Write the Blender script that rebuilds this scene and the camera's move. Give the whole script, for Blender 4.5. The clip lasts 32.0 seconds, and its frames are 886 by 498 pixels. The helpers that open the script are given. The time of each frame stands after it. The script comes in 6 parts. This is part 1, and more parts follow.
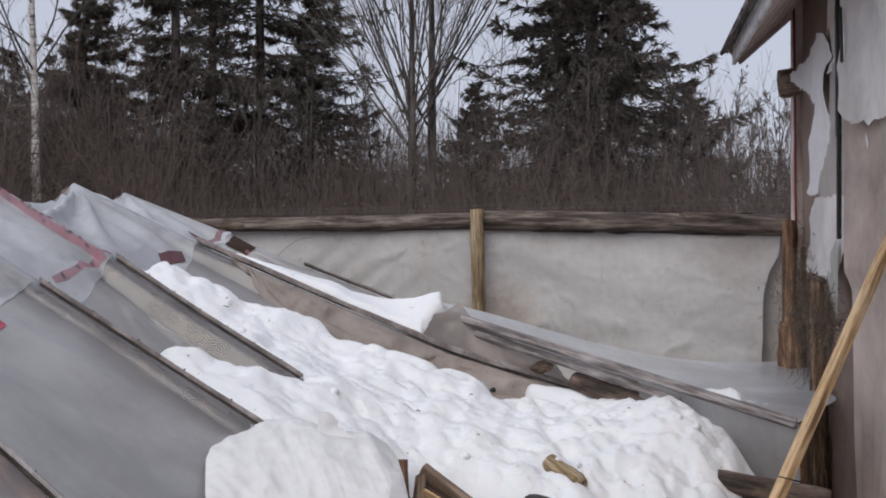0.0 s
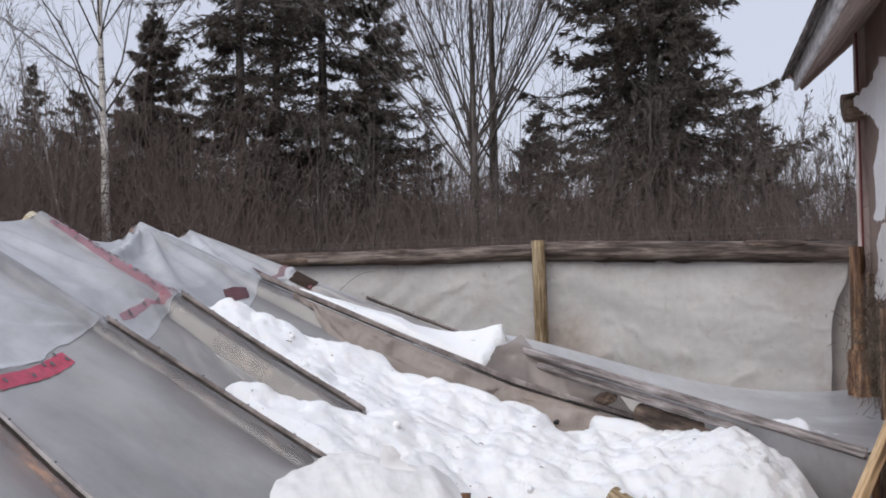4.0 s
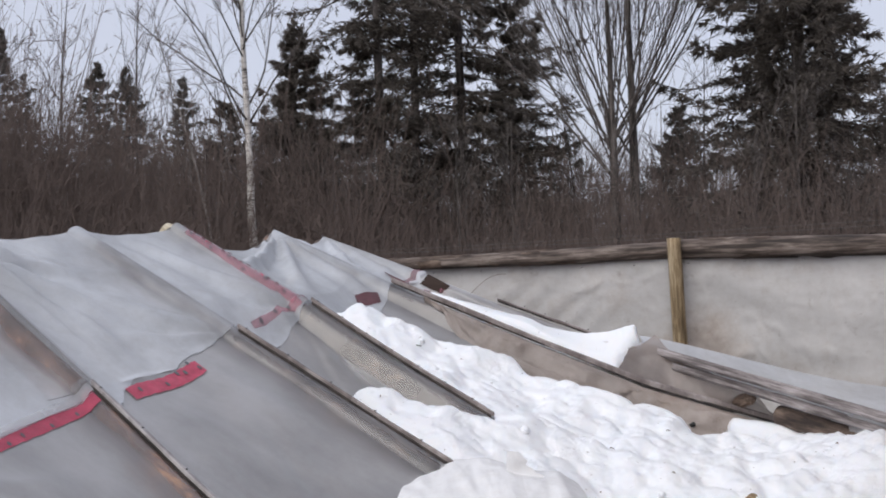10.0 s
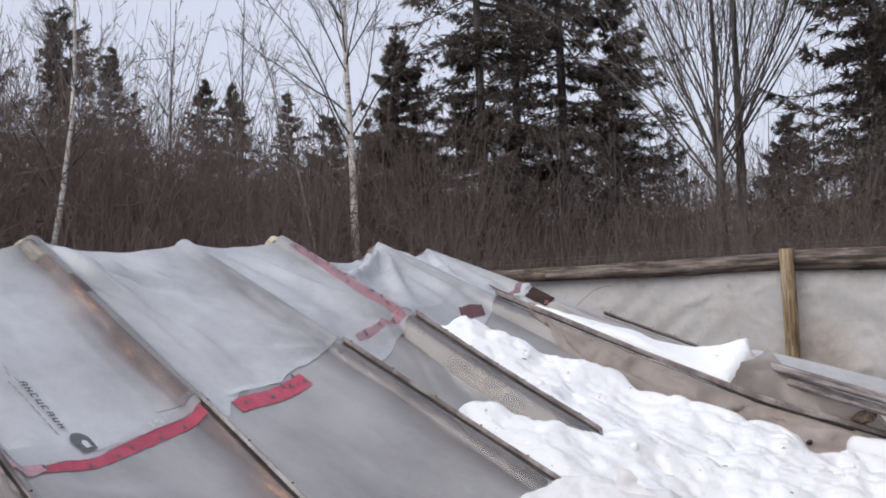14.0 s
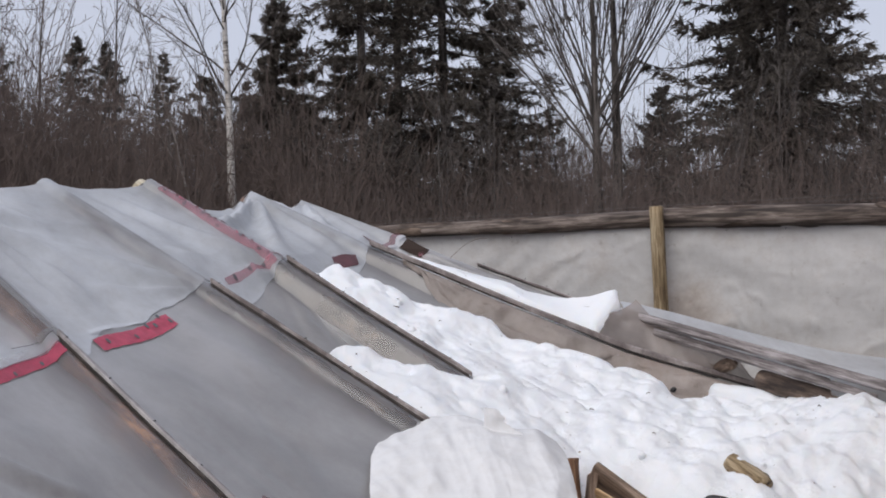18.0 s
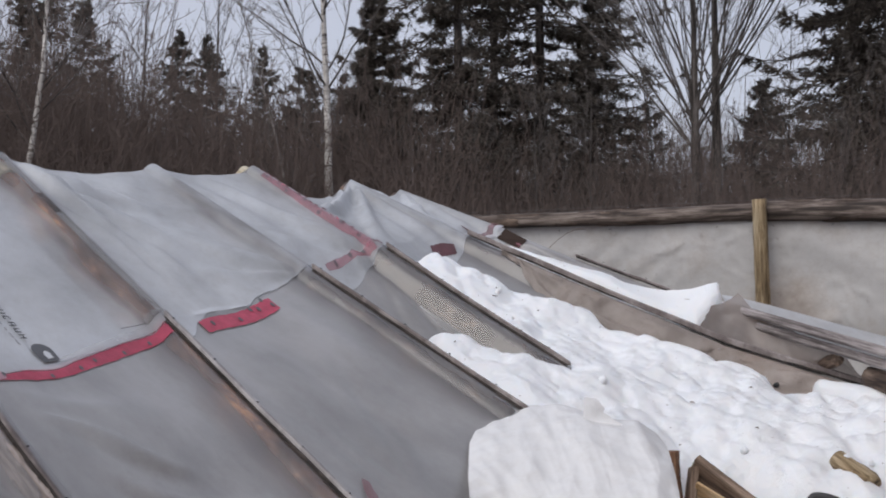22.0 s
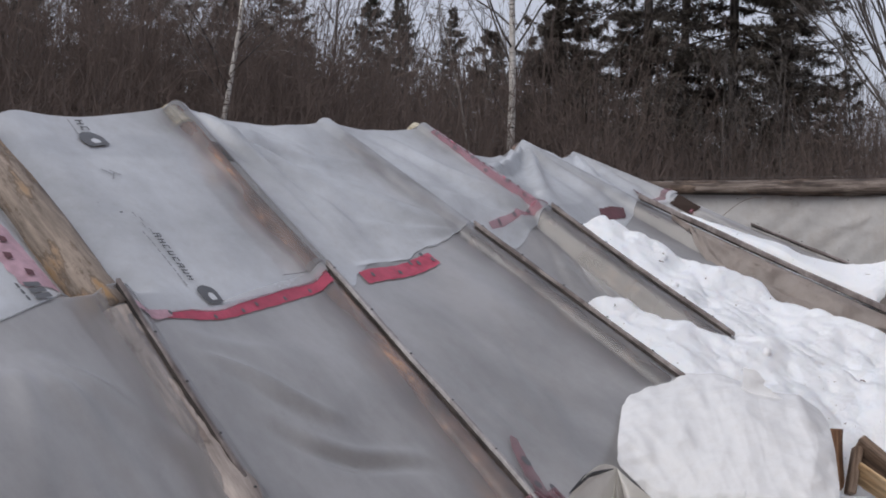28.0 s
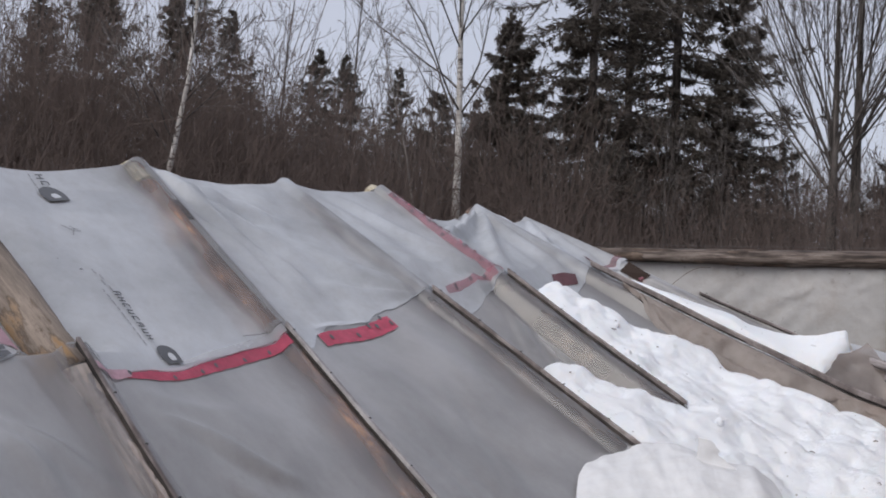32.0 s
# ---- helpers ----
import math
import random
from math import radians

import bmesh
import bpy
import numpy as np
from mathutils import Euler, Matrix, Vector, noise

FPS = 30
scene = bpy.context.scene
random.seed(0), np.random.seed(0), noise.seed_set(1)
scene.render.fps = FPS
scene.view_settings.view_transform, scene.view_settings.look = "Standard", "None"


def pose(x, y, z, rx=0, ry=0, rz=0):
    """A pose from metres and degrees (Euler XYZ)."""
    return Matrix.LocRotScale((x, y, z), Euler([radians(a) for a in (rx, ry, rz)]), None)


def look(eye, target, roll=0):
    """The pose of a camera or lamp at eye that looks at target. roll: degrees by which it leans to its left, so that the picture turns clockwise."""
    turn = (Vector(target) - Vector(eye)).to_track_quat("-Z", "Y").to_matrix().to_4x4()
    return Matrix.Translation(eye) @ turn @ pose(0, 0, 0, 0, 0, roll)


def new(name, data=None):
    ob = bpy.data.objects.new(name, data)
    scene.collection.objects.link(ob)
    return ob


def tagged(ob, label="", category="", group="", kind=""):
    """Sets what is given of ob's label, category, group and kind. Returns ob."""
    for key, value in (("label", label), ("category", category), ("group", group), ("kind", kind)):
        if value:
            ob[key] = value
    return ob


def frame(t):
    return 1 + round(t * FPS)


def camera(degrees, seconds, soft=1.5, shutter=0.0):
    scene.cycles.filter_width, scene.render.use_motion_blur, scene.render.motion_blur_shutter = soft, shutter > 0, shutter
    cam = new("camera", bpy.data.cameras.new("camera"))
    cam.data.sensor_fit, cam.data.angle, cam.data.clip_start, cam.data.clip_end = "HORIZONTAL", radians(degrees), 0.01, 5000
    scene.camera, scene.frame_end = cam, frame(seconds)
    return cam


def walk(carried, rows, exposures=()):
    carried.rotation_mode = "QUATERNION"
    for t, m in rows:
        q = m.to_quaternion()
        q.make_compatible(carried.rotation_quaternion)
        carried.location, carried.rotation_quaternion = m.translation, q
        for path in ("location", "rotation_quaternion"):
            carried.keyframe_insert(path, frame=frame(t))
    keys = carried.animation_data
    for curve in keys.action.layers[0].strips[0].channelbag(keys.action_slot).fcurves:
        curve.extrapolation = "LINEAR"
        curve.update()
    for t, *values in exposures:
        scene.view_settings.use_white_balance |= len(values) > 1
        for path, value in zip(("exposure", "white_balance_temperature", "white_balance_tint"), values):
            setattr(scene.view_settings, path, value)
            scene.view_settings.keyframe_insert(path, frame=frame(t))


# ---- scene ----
from mathutils import geometry

cam = camera(41.71, 32.0, soft=1.85, shutter=0.15)
# seconds, eye x y z, yaw, pitch, roll
ROWS = [
    (0, -0.000, -0.000, 1.650, 0.00, 0.00, 0.00),
    (0.5, 0.049, 0.036, 1.661, 2.63, 0.32, -0.11),
    (1, 0.074, 0.066, 1.667, 4.61, 0.60, -0.09),
    (1.5, 0.073, 0.057, 1.669, 5.77, 0.98, -0.72),
    (2, 0.060, 0.034, 1.668, 6.61, 1.34, -1.15),
    (2.5, 0.037, 0.012, 1.658, 5.75, 1.58, -1.10),
    (3, 0.016, -0.010, 1.652, 4.28, 1.62, -1.07),
    (3.5, 0.010, -0.016, 1.652, 2.89, 1.61, -0.71),
    (5.5, 0.054, 0.031, 1.659, 5.06, 1.47, -1.32),
    (6, -0.001, 0.042, 1.643, 5.48, 1.32, -0.91),
    (6.5, -0.024, 0.026, 1.641, 6.23, 0.94, -0.29),
    (7, -0.028, 0.026, 1.645, 7.45, 0.69, 0.10),
    (7.5, -0.003, 0.028, 1.655, 8.98, 0.68, 0.17),
    (8, 0.017, 0.028, 1.661, 12.69, 0.96, -0.23),
    (8.5, 0.041, 0.015, 1.663, 16.89, 1.40, -0.87),
    (9, 0.062, 0.015, 1.668, 19.38, 1.55, -0.97),
    (9.5, 0.094, 0.017, 1.670, 15.23, 1.57, -1.34),
    (10, 0.086, 0.026, 1.671, 10.29, 1.68, -2.00),
    (10.5, 0.085, 0.016, 1.672, 7.07, 1.71, -2.26),
    (11, 0.065, -0.008, 1.671, 5.33, 1.90, -1.99),
    (11.5, 0.025, -0.024, 1.670, 3.72, 2.09, -1.89),
    (12, 0.015, -0.015, 1.656, 2.28, 2.38, -2.01),
    (12.5, 0.032, 0.005, 1.664, 3.97, 2.50, -1.86),
    (13, 0.054, 0.043, 1.671, 8.27, 2.77, -1.91),
    (13.5, 0.067, 0.071, 1.674, 12.43, 2.61, -1.53),
    (14, 0.060, 0.081, 1.672, 15.26, 2.46, -2.03),
    (14.5, 0.064, 0.065, 1.670, 13.29, 2.00, -2.10),
    (15, 0.055, 0.029, 1.668, 7.88, 1.75, -1.92),
    (15.5, 0.020, 0.004, 1.657, 4.29, 1.80, -0.71),
    (17.5, 0.054, 0.083, 1.582, 6.61, 1.19, -1.24),
    (18, 0.079, 0.114, 1.581, 9.42, 0.79, -1.46),
    (18.5, 0.089, 0.127, 1.582, 11.49, 0.54, -1.80),
    (19, 0.074, 0.114, 1.584, 12.18, 0.51, -2.00),
    (19.5, 0.035, 0.090, 1.581, 12.54, 0.67, -2.23),
    (20, -0.001, 0.063, 1.578, 12.03, 0.79, -2.02),
    (20.5, -0.012, 0.042, 1.575, 10.62, 0.80, -1.75),
    (21, -0.019, 0.043, 1.574, 10.31, 0.92, -1.69),
    (21.5, 0.007, 0.073, 1.569, 10.75, 0.92, -1.32),
    (22, 0.054, 0.119, 1.562, 14.01, 0.57, -0.68),
    (22.5, 0.109, 0.175, 1.549, 19.08, -1.03, -0.45),
    (23, 0.127, 0.162, 1.546, 19.48, -2.42, -0.74),
    (23.5, 0.008, 0.116, 1.550, 16.02, -2.80, -0.89),
    (24, -0.056, 0.070, 1.542, 15.35, -2.96, -0.86),
    (24.5, 0.019, 0.136, 1.520, 17.70, -3.36, -0.56),
    (25, 0.096, 0.181, 1.528, 22.78, -3.63, -0.60),
    (25.5, 0.120, 0.178, 1.535, 25.31, -3.78, -0.93),
    (27.5, 0.112, 0.142, 1.541, 22.57, -1.88, 1.09),
    (28, 0.121, 0.147, 1.546, 23.00, -1.28, 1.57),
    (28.5, 0.118, 0.152, 1.546, 23.12, -0.63, 1.81),
    (29, 0.116, 0.157, 1.547, 23.13, -0.16, 1.72),
    (29.5, 0.115, 0.162, 1.546, 23.07, 0.21, 1.22),
    (30, 0.113, 0.162, 1.548, 22.74, 0.48, 1.39),
    (30.5, 0.112, 0.159, 1.549, 22.47, 0.80, 1.51),
    (31, 0.101, 0.152, 1.549, 22.55, 1.09, 1.44),
    (31.5, 0.097, 0.135, 1.557, 22.58, 1.33, 1.95),
    (32, 0.064, 0.115, 1.560, 20.13, 1.74, 2.93),
]
walk(cam, [(t, pose(x, y, z, 90 + pitch, 0, yaw) @ pose(0, 0, 0, 0, 0, roll)) for t, x, y, z, yaw, pitch, roll in ROWS],
     [(0, 0), (1, 0.07), (3, 0.23), (6, 0.21), (7, 0.23), (9, 0.23), (11, 0.22), (12, 0.32), (14, 0.34), (15.5, 0.2), (18, 0.12), (19, 0.06), (20, -0.04), (22, 0.02), (24, -0.1), (25.5, -0.13), (28, -0.02), (31, 0), (32, 0.05)])

# ---- light ----
world = bpy.data.worlds.new("overcast_sky")
scene.world = world
world.use_nodes = True
wn, wl = world.node_tree.nodes, world.node_tree.links
wn.clear()
sky = wn.new("ShaderNodeTexSky")
sky.sky_type, sky.sun_disc = "NISHITA", False
sky.sun_elevation, sky.sun_rotation = radians(38), radians(200)
sky.air_density, sky.dust_density, sky.ozone_density = 1.0, 4.0, 1.0
cloud = wn.new("ShaderNodeMix")
cloud.data_type = "RGBA"
cloud.inputs[0].default_value = 0.72
cloud.inputs[7].default_value = (8.2, 8.5, 10.0, 1)
bg = wn.new("ShaderNodeBackground")
bg.inputs[1].default_value = 0.082
wout = wn.new("ShaderNodeOutputWorld")
wl.new(sky.outputs[0], cloud.inputs[6])
wl.new(cloud.outputs[2], bg.inputs[0])
wl.new(bg.outputs[0], wout.inputs[0])

sun_data = bpy.data.lights.new("sun", "SUN")
sun_data.energy, sun_data.angle, sun_data.color = 1.45, radians(60), (1.0, 0.98, 0.96)
sun = new("sun", sun_data)
sun.matrix_world = look((-8, -14, 22), (0, 5, 0))


# ---- materials ----
def mat(name, color=(0.5, 0.5, 0.5), rough=0.7):
    m = bpy.data.materials.new(name)
    m.use_nodes = True
    b = m.node_tree.nodes["Principled BSDF"]
    b.inputs["Base Color"].default_value = (*color, 1)
    b.inputs["Roughness"].default_value = rough
    return m, m.node_tree.nodes, m.node_tree.links, b


def noise_tex(n, l, scale, detail=4, rough=0.6, stretch=None, coord="Object"):
    tc, mp, t = n.new("ShaderNodeTexCoord"), n.new("ShaderNodeMapping"), n.new("ShaderNodeTexNoise")
    l.new(tc.outputs[coord], mp.inputs[0])
    if stretch:
        mp.inputs["Scale"].default_value = stretch
    t.inputs["Scale"].default_value, t.inputs["Detail"].default_value, t.inputs["Roughness"].default_value = scale, detail, rough
    l.new(mp.outputs[0], t.inputs[0])
    return t.outputs[0]


def ramp(n, l, fac, stops):
    r = n.new("ShaderNodeValToRGB")
    els = r.color_ramp.elements
    while len(els) < len(stops):
        els.new(0.5)
    for e, (p, c) in zip(els, stops):
        e.position, e.color = p, (*c, 1)
    l.new(fac, r.inputs[0])
    return r.outputs[0]


def mix(n, l, a, b, fac, mode="MIX"):
    m = n.new("ShaderNodeMix")
    m.data_type, m.blend_type = "RGBA", mode
    for sock, v in ((6, a), (7, b), (0, fac)):
        if isinstance(v, (int, float)):
            m.inputs[sock].default_value = v
        elif isinstance(v, tuple):
            m.inputs[sock].default_value = (*v, 1)
        else:
            l.new(v, m.inputs[sock])
    return m.outputs[2]


def bump(n, l, b, height, strength, dist):
    k = n.new("ShaderNodeBump")
    k.inputs["Strength"].default_value, k.inputs["Distance"].default_value = strength, dist
    l.new(height, k.inputs["Height"])
    l.new(k.outputs[0], b.inputs["Normal"])


def island(n):
    return n.new("ShaderNodeNewGeometry").outputs["Random Per Island"]


def wood(name, dark, mid, light, along, grain=18, rough=0.8, blotch=3.0, crack=0.36, long=0.08):
    """Wood whose grain runs along the local axis named: fine streaks, cracks and stained patches."""
    m, n, l, b = mat(name, mid, rough)
    i = "xyz".index(along)
    st, st2 = [1.0, 1.0, 1.0], [1.0, 1.0, 1.0]
    st[i], st2[i] = long, max(0.3, long)
    g = noise_tex(n, l, grain * 2.2, 6, 0.7, st)
    s = noise_tex(n, l, blotch * 3, 4, 0.65, st2)
    k = noise_tex(n, l, grain * 1.2, 2, 0.5, [v * 0.7 for v in st])
    c = ramp(n, l, g, [(0.40, dark), (0.5, mid), (0.60, light)])
    c = mix(n, l, c, ramp(n, l, s, [(0.38, tuple(0.25 + v for v in mid)), (0.6, (1, 1, 1))]), 0.8, "MULTIPLY")
    c = mix(n, l, c, ramp(n, l, k, [(crack - 0.03, (0.18, 0.15, 0.13)), (crack + 0.03, (1, 1, 1))]), 0.8, "MULTIPLY")
    l.new(c, b.inputs["Base Color"])
    bump(n, l, b, mix(n, l, g, k, 0.5), 0.7, 0.008)
    return m


LOG_GREY = wood("grey_weathered_log", (0.06, 0.045, 0.038), (0.155, 0.120, 0.103), (0.29, 0.245, 0.215), "z", 16, crack=0.39, long=0.10)
LOG_BROWN = wood("brown_rafter_log", (0.06, 0.044, 0.04), (0.145, 0.108, 0.095), (0.33, 0.235, 0.185), "z", 5, blotch=1.6, long=0.45)
LOG_WARM = wood("orange_brown_rafter_log", (0.11, 0.065, 0.05), (0.27, 0.155, 0.11), (0.80, 0.42, 0.20), "z", 3.2, blotch=1.2, crack=0.30, long=0.42)


def peeled(name, grey, bare, dark, share):
    """Weathered log with torn patches of bright inner wood, dark rims and fine cracks."""
    m, n, l, b = mat(name, grey, 0.85)
    fine, low = noise_tex(n, l, 34, 6, 0.7, (1, 1, 0.12)), noise_tex(n, l, 9, 6, 0.62, (1, 1, 0.30))
    spots, hue = noise_tex(n, l, 15, 5, 0.7, (1, 1, 0.6)), noise_tex(n, l, 5, 3, 0.5, (1, 1, 0.4))
    c = ramp(n, l, fine, [(0.33, tuple(v * 0.55 for v in grey)), (0.5, grey), (0.66, tuple(min(0.75, v * 1.5) for v in grey))])
    in_c = ramp(n, l, hue, [(0.38, bare), (0.62, tuple(v * f for v, f in zip(bare, (1.15, 1.3, 1.7))))])
    mask = ramp(n, l, low, [(share - 0.01, (0, 0, 0)), (share + 0.06, (1, 1, 1))])
    c = mix(n, l, c, in_c, mask)
    rim = ramp(n, l, low, [(share - 0.03, (1, 1, 1)), (share, (0.28, 0.22, 0.18)), (share + 0.025, (1, 1, 1))])
    c = mix(n, l, c, rim, 0.6, "MULTIPLY")
    c = mix(n, l, c, ramp(n, l, spots, [(0.33, dark), (0.40, (1, 1, 1))]), 0.8, "MULTIPLY")
    l.new(c, b.inputs["Base Color"])
    bump(n, l, b, mix(n, l, fine, low, 0.6), 0.8, 0.012)
    return m


LOG_PEELED = peeled("grey_log_with_torn_yellow_patches", (0.25, 0.205, 0.17), (0.31, 0.195, 0.10), (0.3, 0.24, 0.2), 0.53)
LOG_PATCHED = peeled("blotchy_grey_brown_log", (0.33, 0.285, 0.26), (0.17, 0.115, 0.085), (0.3, 0.24, 0.2), 0.54)
POST_WOOD = wood("yellow_post_wood", (0.11, 0.075, 0.042), (0.31, 0.235, 0.14), (0.5, 0.41, 0.28), "z")
SOFFIT = wood("faded_pinkish_paint", (0.46, 0.37, 0.34), (0.70, 0.59, 0.55), (0.82, 0.73, 0.69), "z", 12)
GREY_BOARD = wood("silvery_grey_board", (0.13, 0.112, 0.108), (0.28, 0.25, 0.245), (0.45, 0.415, 0.41), "z", 22, crack=0.34)
DARK_LOG = wood("dark_brown_log", (0.05, 0.034, 0.027), (0.12, 0.085, 0.066), (0.21, 0.155, 0.12), "z", 12, long=0.2)
PALE_BOARD = wood("pinkish_grey_board", (0.17, 0.13, 0.12), (0.34, 0.275, 0.255), (0.50, 0.43, 0.41), "z", 14)
LATH_PALE = wood("silver_lath", (0.30, 0.28, 0.28), (0.42, 0.40, 0.40), (0.52, 0.50, 0.50), "z", 5, crack=0.15, long=0.6)
LATH_GREY = wood("pinkish_grey_lath", (0.17, 0.145, 0.14), (0.26, 0.225, 0.217), (0.36, 0.325, 0.315), "z", 5, crack=0.2, long=0.6)
DARK_STRIP = wood("dark_brown_strip", (0.022, 0.017, 0.016), (0.042, 0.033, 0.030), (0.075, 0.06, 0.052), "z", 6, crack=0.15, long=0.6)
BATTEN = wood("weathered_batten", (0.08, 0.065, 0.06), (0.22, 0.195, 0.185), (0.40, 0.37, 0.36), "z", 30, crack=0.42)
PALE_TRIM = wood("pale_grey_paint", (0.50, 0.49, 0.49), (0.72, 0.71, 0.71), (0.82, 0.81, 0.81), "z", 8, crack=0.2, long=0.4)
LUMBER = wood("fresh_lumber", (0.36, 0.25, 0.14), (0.62, 0.46, 0.28), (0.72, 0.57, 0.38), "z", 26, 0.6)
BOARD = wood("brown_board", (0.08, 0.05, 0.03), (0.2, 0.13, 0.08), (0.33, 0.23, 0.15), "z", 20)
SHAGGY = wood("shaggy_bark", (0.07, 0.042, 0.028), (0.185, 0.118, 0.078), (0.36, 0.25, 0.165), "z", 20)
POST_ORANGE = wood("orange_brown_bark", (0.10, 0.053, 0.034), (0.29, 0.165, 0.095), (0.48, 0.30, 0.18), "z", 14)
CUT_WOOD = wood("pale_cut_wood", (0.30, 0.27, 0.20), (0.5, 0.45, 0.35), (0.62, 0.58, 0.48), "z", 20)
CRATE_WOOD = wood("brown_crate_wood", (0.12, 0.085, 0.065), (0.25, 0.18, 0.135), (0.40, 0.31, 0.24), "z", 20)
PALE_BARK = wood("pale_grey_bark", (0.13, 0.115, 0.105), (0.27, 0.245, 0.23), (0.42, 0.39, 0.37), "z", 9)
BARK = wood("tree_bark", (0.055, 0.047, 0.043), (0.108, 0.093, 0.086), (0.18, 0.16, 0.15), "z", 9)


def birch_mat():
    m, n, l, b = mat("birch_bark", (0.6, 0.57, 0.53), 0.7)
    g = noise_tex(n, l, 9, 4, 0.6, (0.5, 0.5, 3.0))
    s = noise_tex(n, l, 2.2, 2, 0.5)
    c = ramp(n, l, g, [(0.36, (0.08, 0.07, 0.065)), (0.42, (0.62, 0.59, 0.56)), (0.66, (0.82, 0.80, 0.77))])
    l.new(mix(n, l, c, ramp(n, l, s, [(0.35, (0.45, 0.42, 0.4)), (0.6, (1, 1, 1))]), 0.6, "MULTIPLY"), b.inputs["Base Color"])
    return m


BIRCH = birch_mat()


def twig_mat(name, a, c, both=0.0):
    """Thin twigs or needles, each of its own shade; both: the share of light that they pass on."""
    m, n, l, b = mat(name, a, 0.9)
    col = ramp(n, l, island(n), [(0.0, a), (1.0, c)])
    l.new(col, b.inputs["Base Color"])
    b.inputs["Specular IOR Level"].default_value = 0.15
    if both:
        t, x = n.new("ShaderNodeBsdfTranslucent"), n.new("ShaderNodeMixShader")
        x.inputs[0].default_value = both
        l.new(col, t.inputs[0])
        l.new(b.outputs[0], x.inputs[1])
        l.new(t.outputs[0], x.inputs[2])
        l.new(x.outputs[0], n["Material Output"].inputs[0])
    return m


TWIG = twig_mat("brown_twigs", (0.168, 0.132, 0.117), (0.205, 0.163, 0.145), 0.5)
TWIG_GREY = twig_mat("grey_twigs", (0.10, 0.088, 0.084), (0.19, 0.172, 0.166))
TWIG_BIRCH = twig_mat("birch_twigs", (0.12, 0.107, 0.103), (0.27, 0.25, 0.243))
DRY_WEED = twig_mat("dry_weeds", (0.11, 0.08, 0.06), (0.26, 0.21, 0.17))
NEEDLE = twig_mat("spruce_needles", (0.098, 0.086, 0.076), (0.182, 0.16, 0.142), 0.4)
NEEDLE_FAR = twig_mat("far_spruce_needles", (0.085, 0.077, 0.068), (0.145, 0.132, 0.118), 0.3)


def snow_mat():
    m, n, l, b = mat("old_snow", (0.87, 0.89, 0.92), 0.62)
    b.inputs["Subsurface Weight"].default_value = 0.25
    b.inputs["Subsurface Radius"].default_value = (0.03, 0.035, 0.04)
    b.inputs["Subsurface Scale"].default_value = 0.6
    g = noise_tex(n, l, 30, 7, 0.75)
    big = noise_tex(n, l, 6, 4, 0.6)
    speck = noise_tex(n, l, 70, 1, 0.5)
    c = mix(n, l, (0.91, 0.93, 0.965), ramp(n, l, speck, [(0.76, (1, 1, 1)), (0.80, (0.35, 0.31, 0.27))]), 1.0, "MULTIPLY")
    l.new(mix(n, l, c, ramp(n, l, big, [(0.3, (0.93, 0.94, 0.96)), (0.6, (1, 1, 1))]), 0.6, "MULTIPLY"), b.inputs["Base Color"])
    bump(n, l, b, mix(n, l, g, big, 0.3), 0.65, 0.03)
    return m


SNOW = snow_mat()


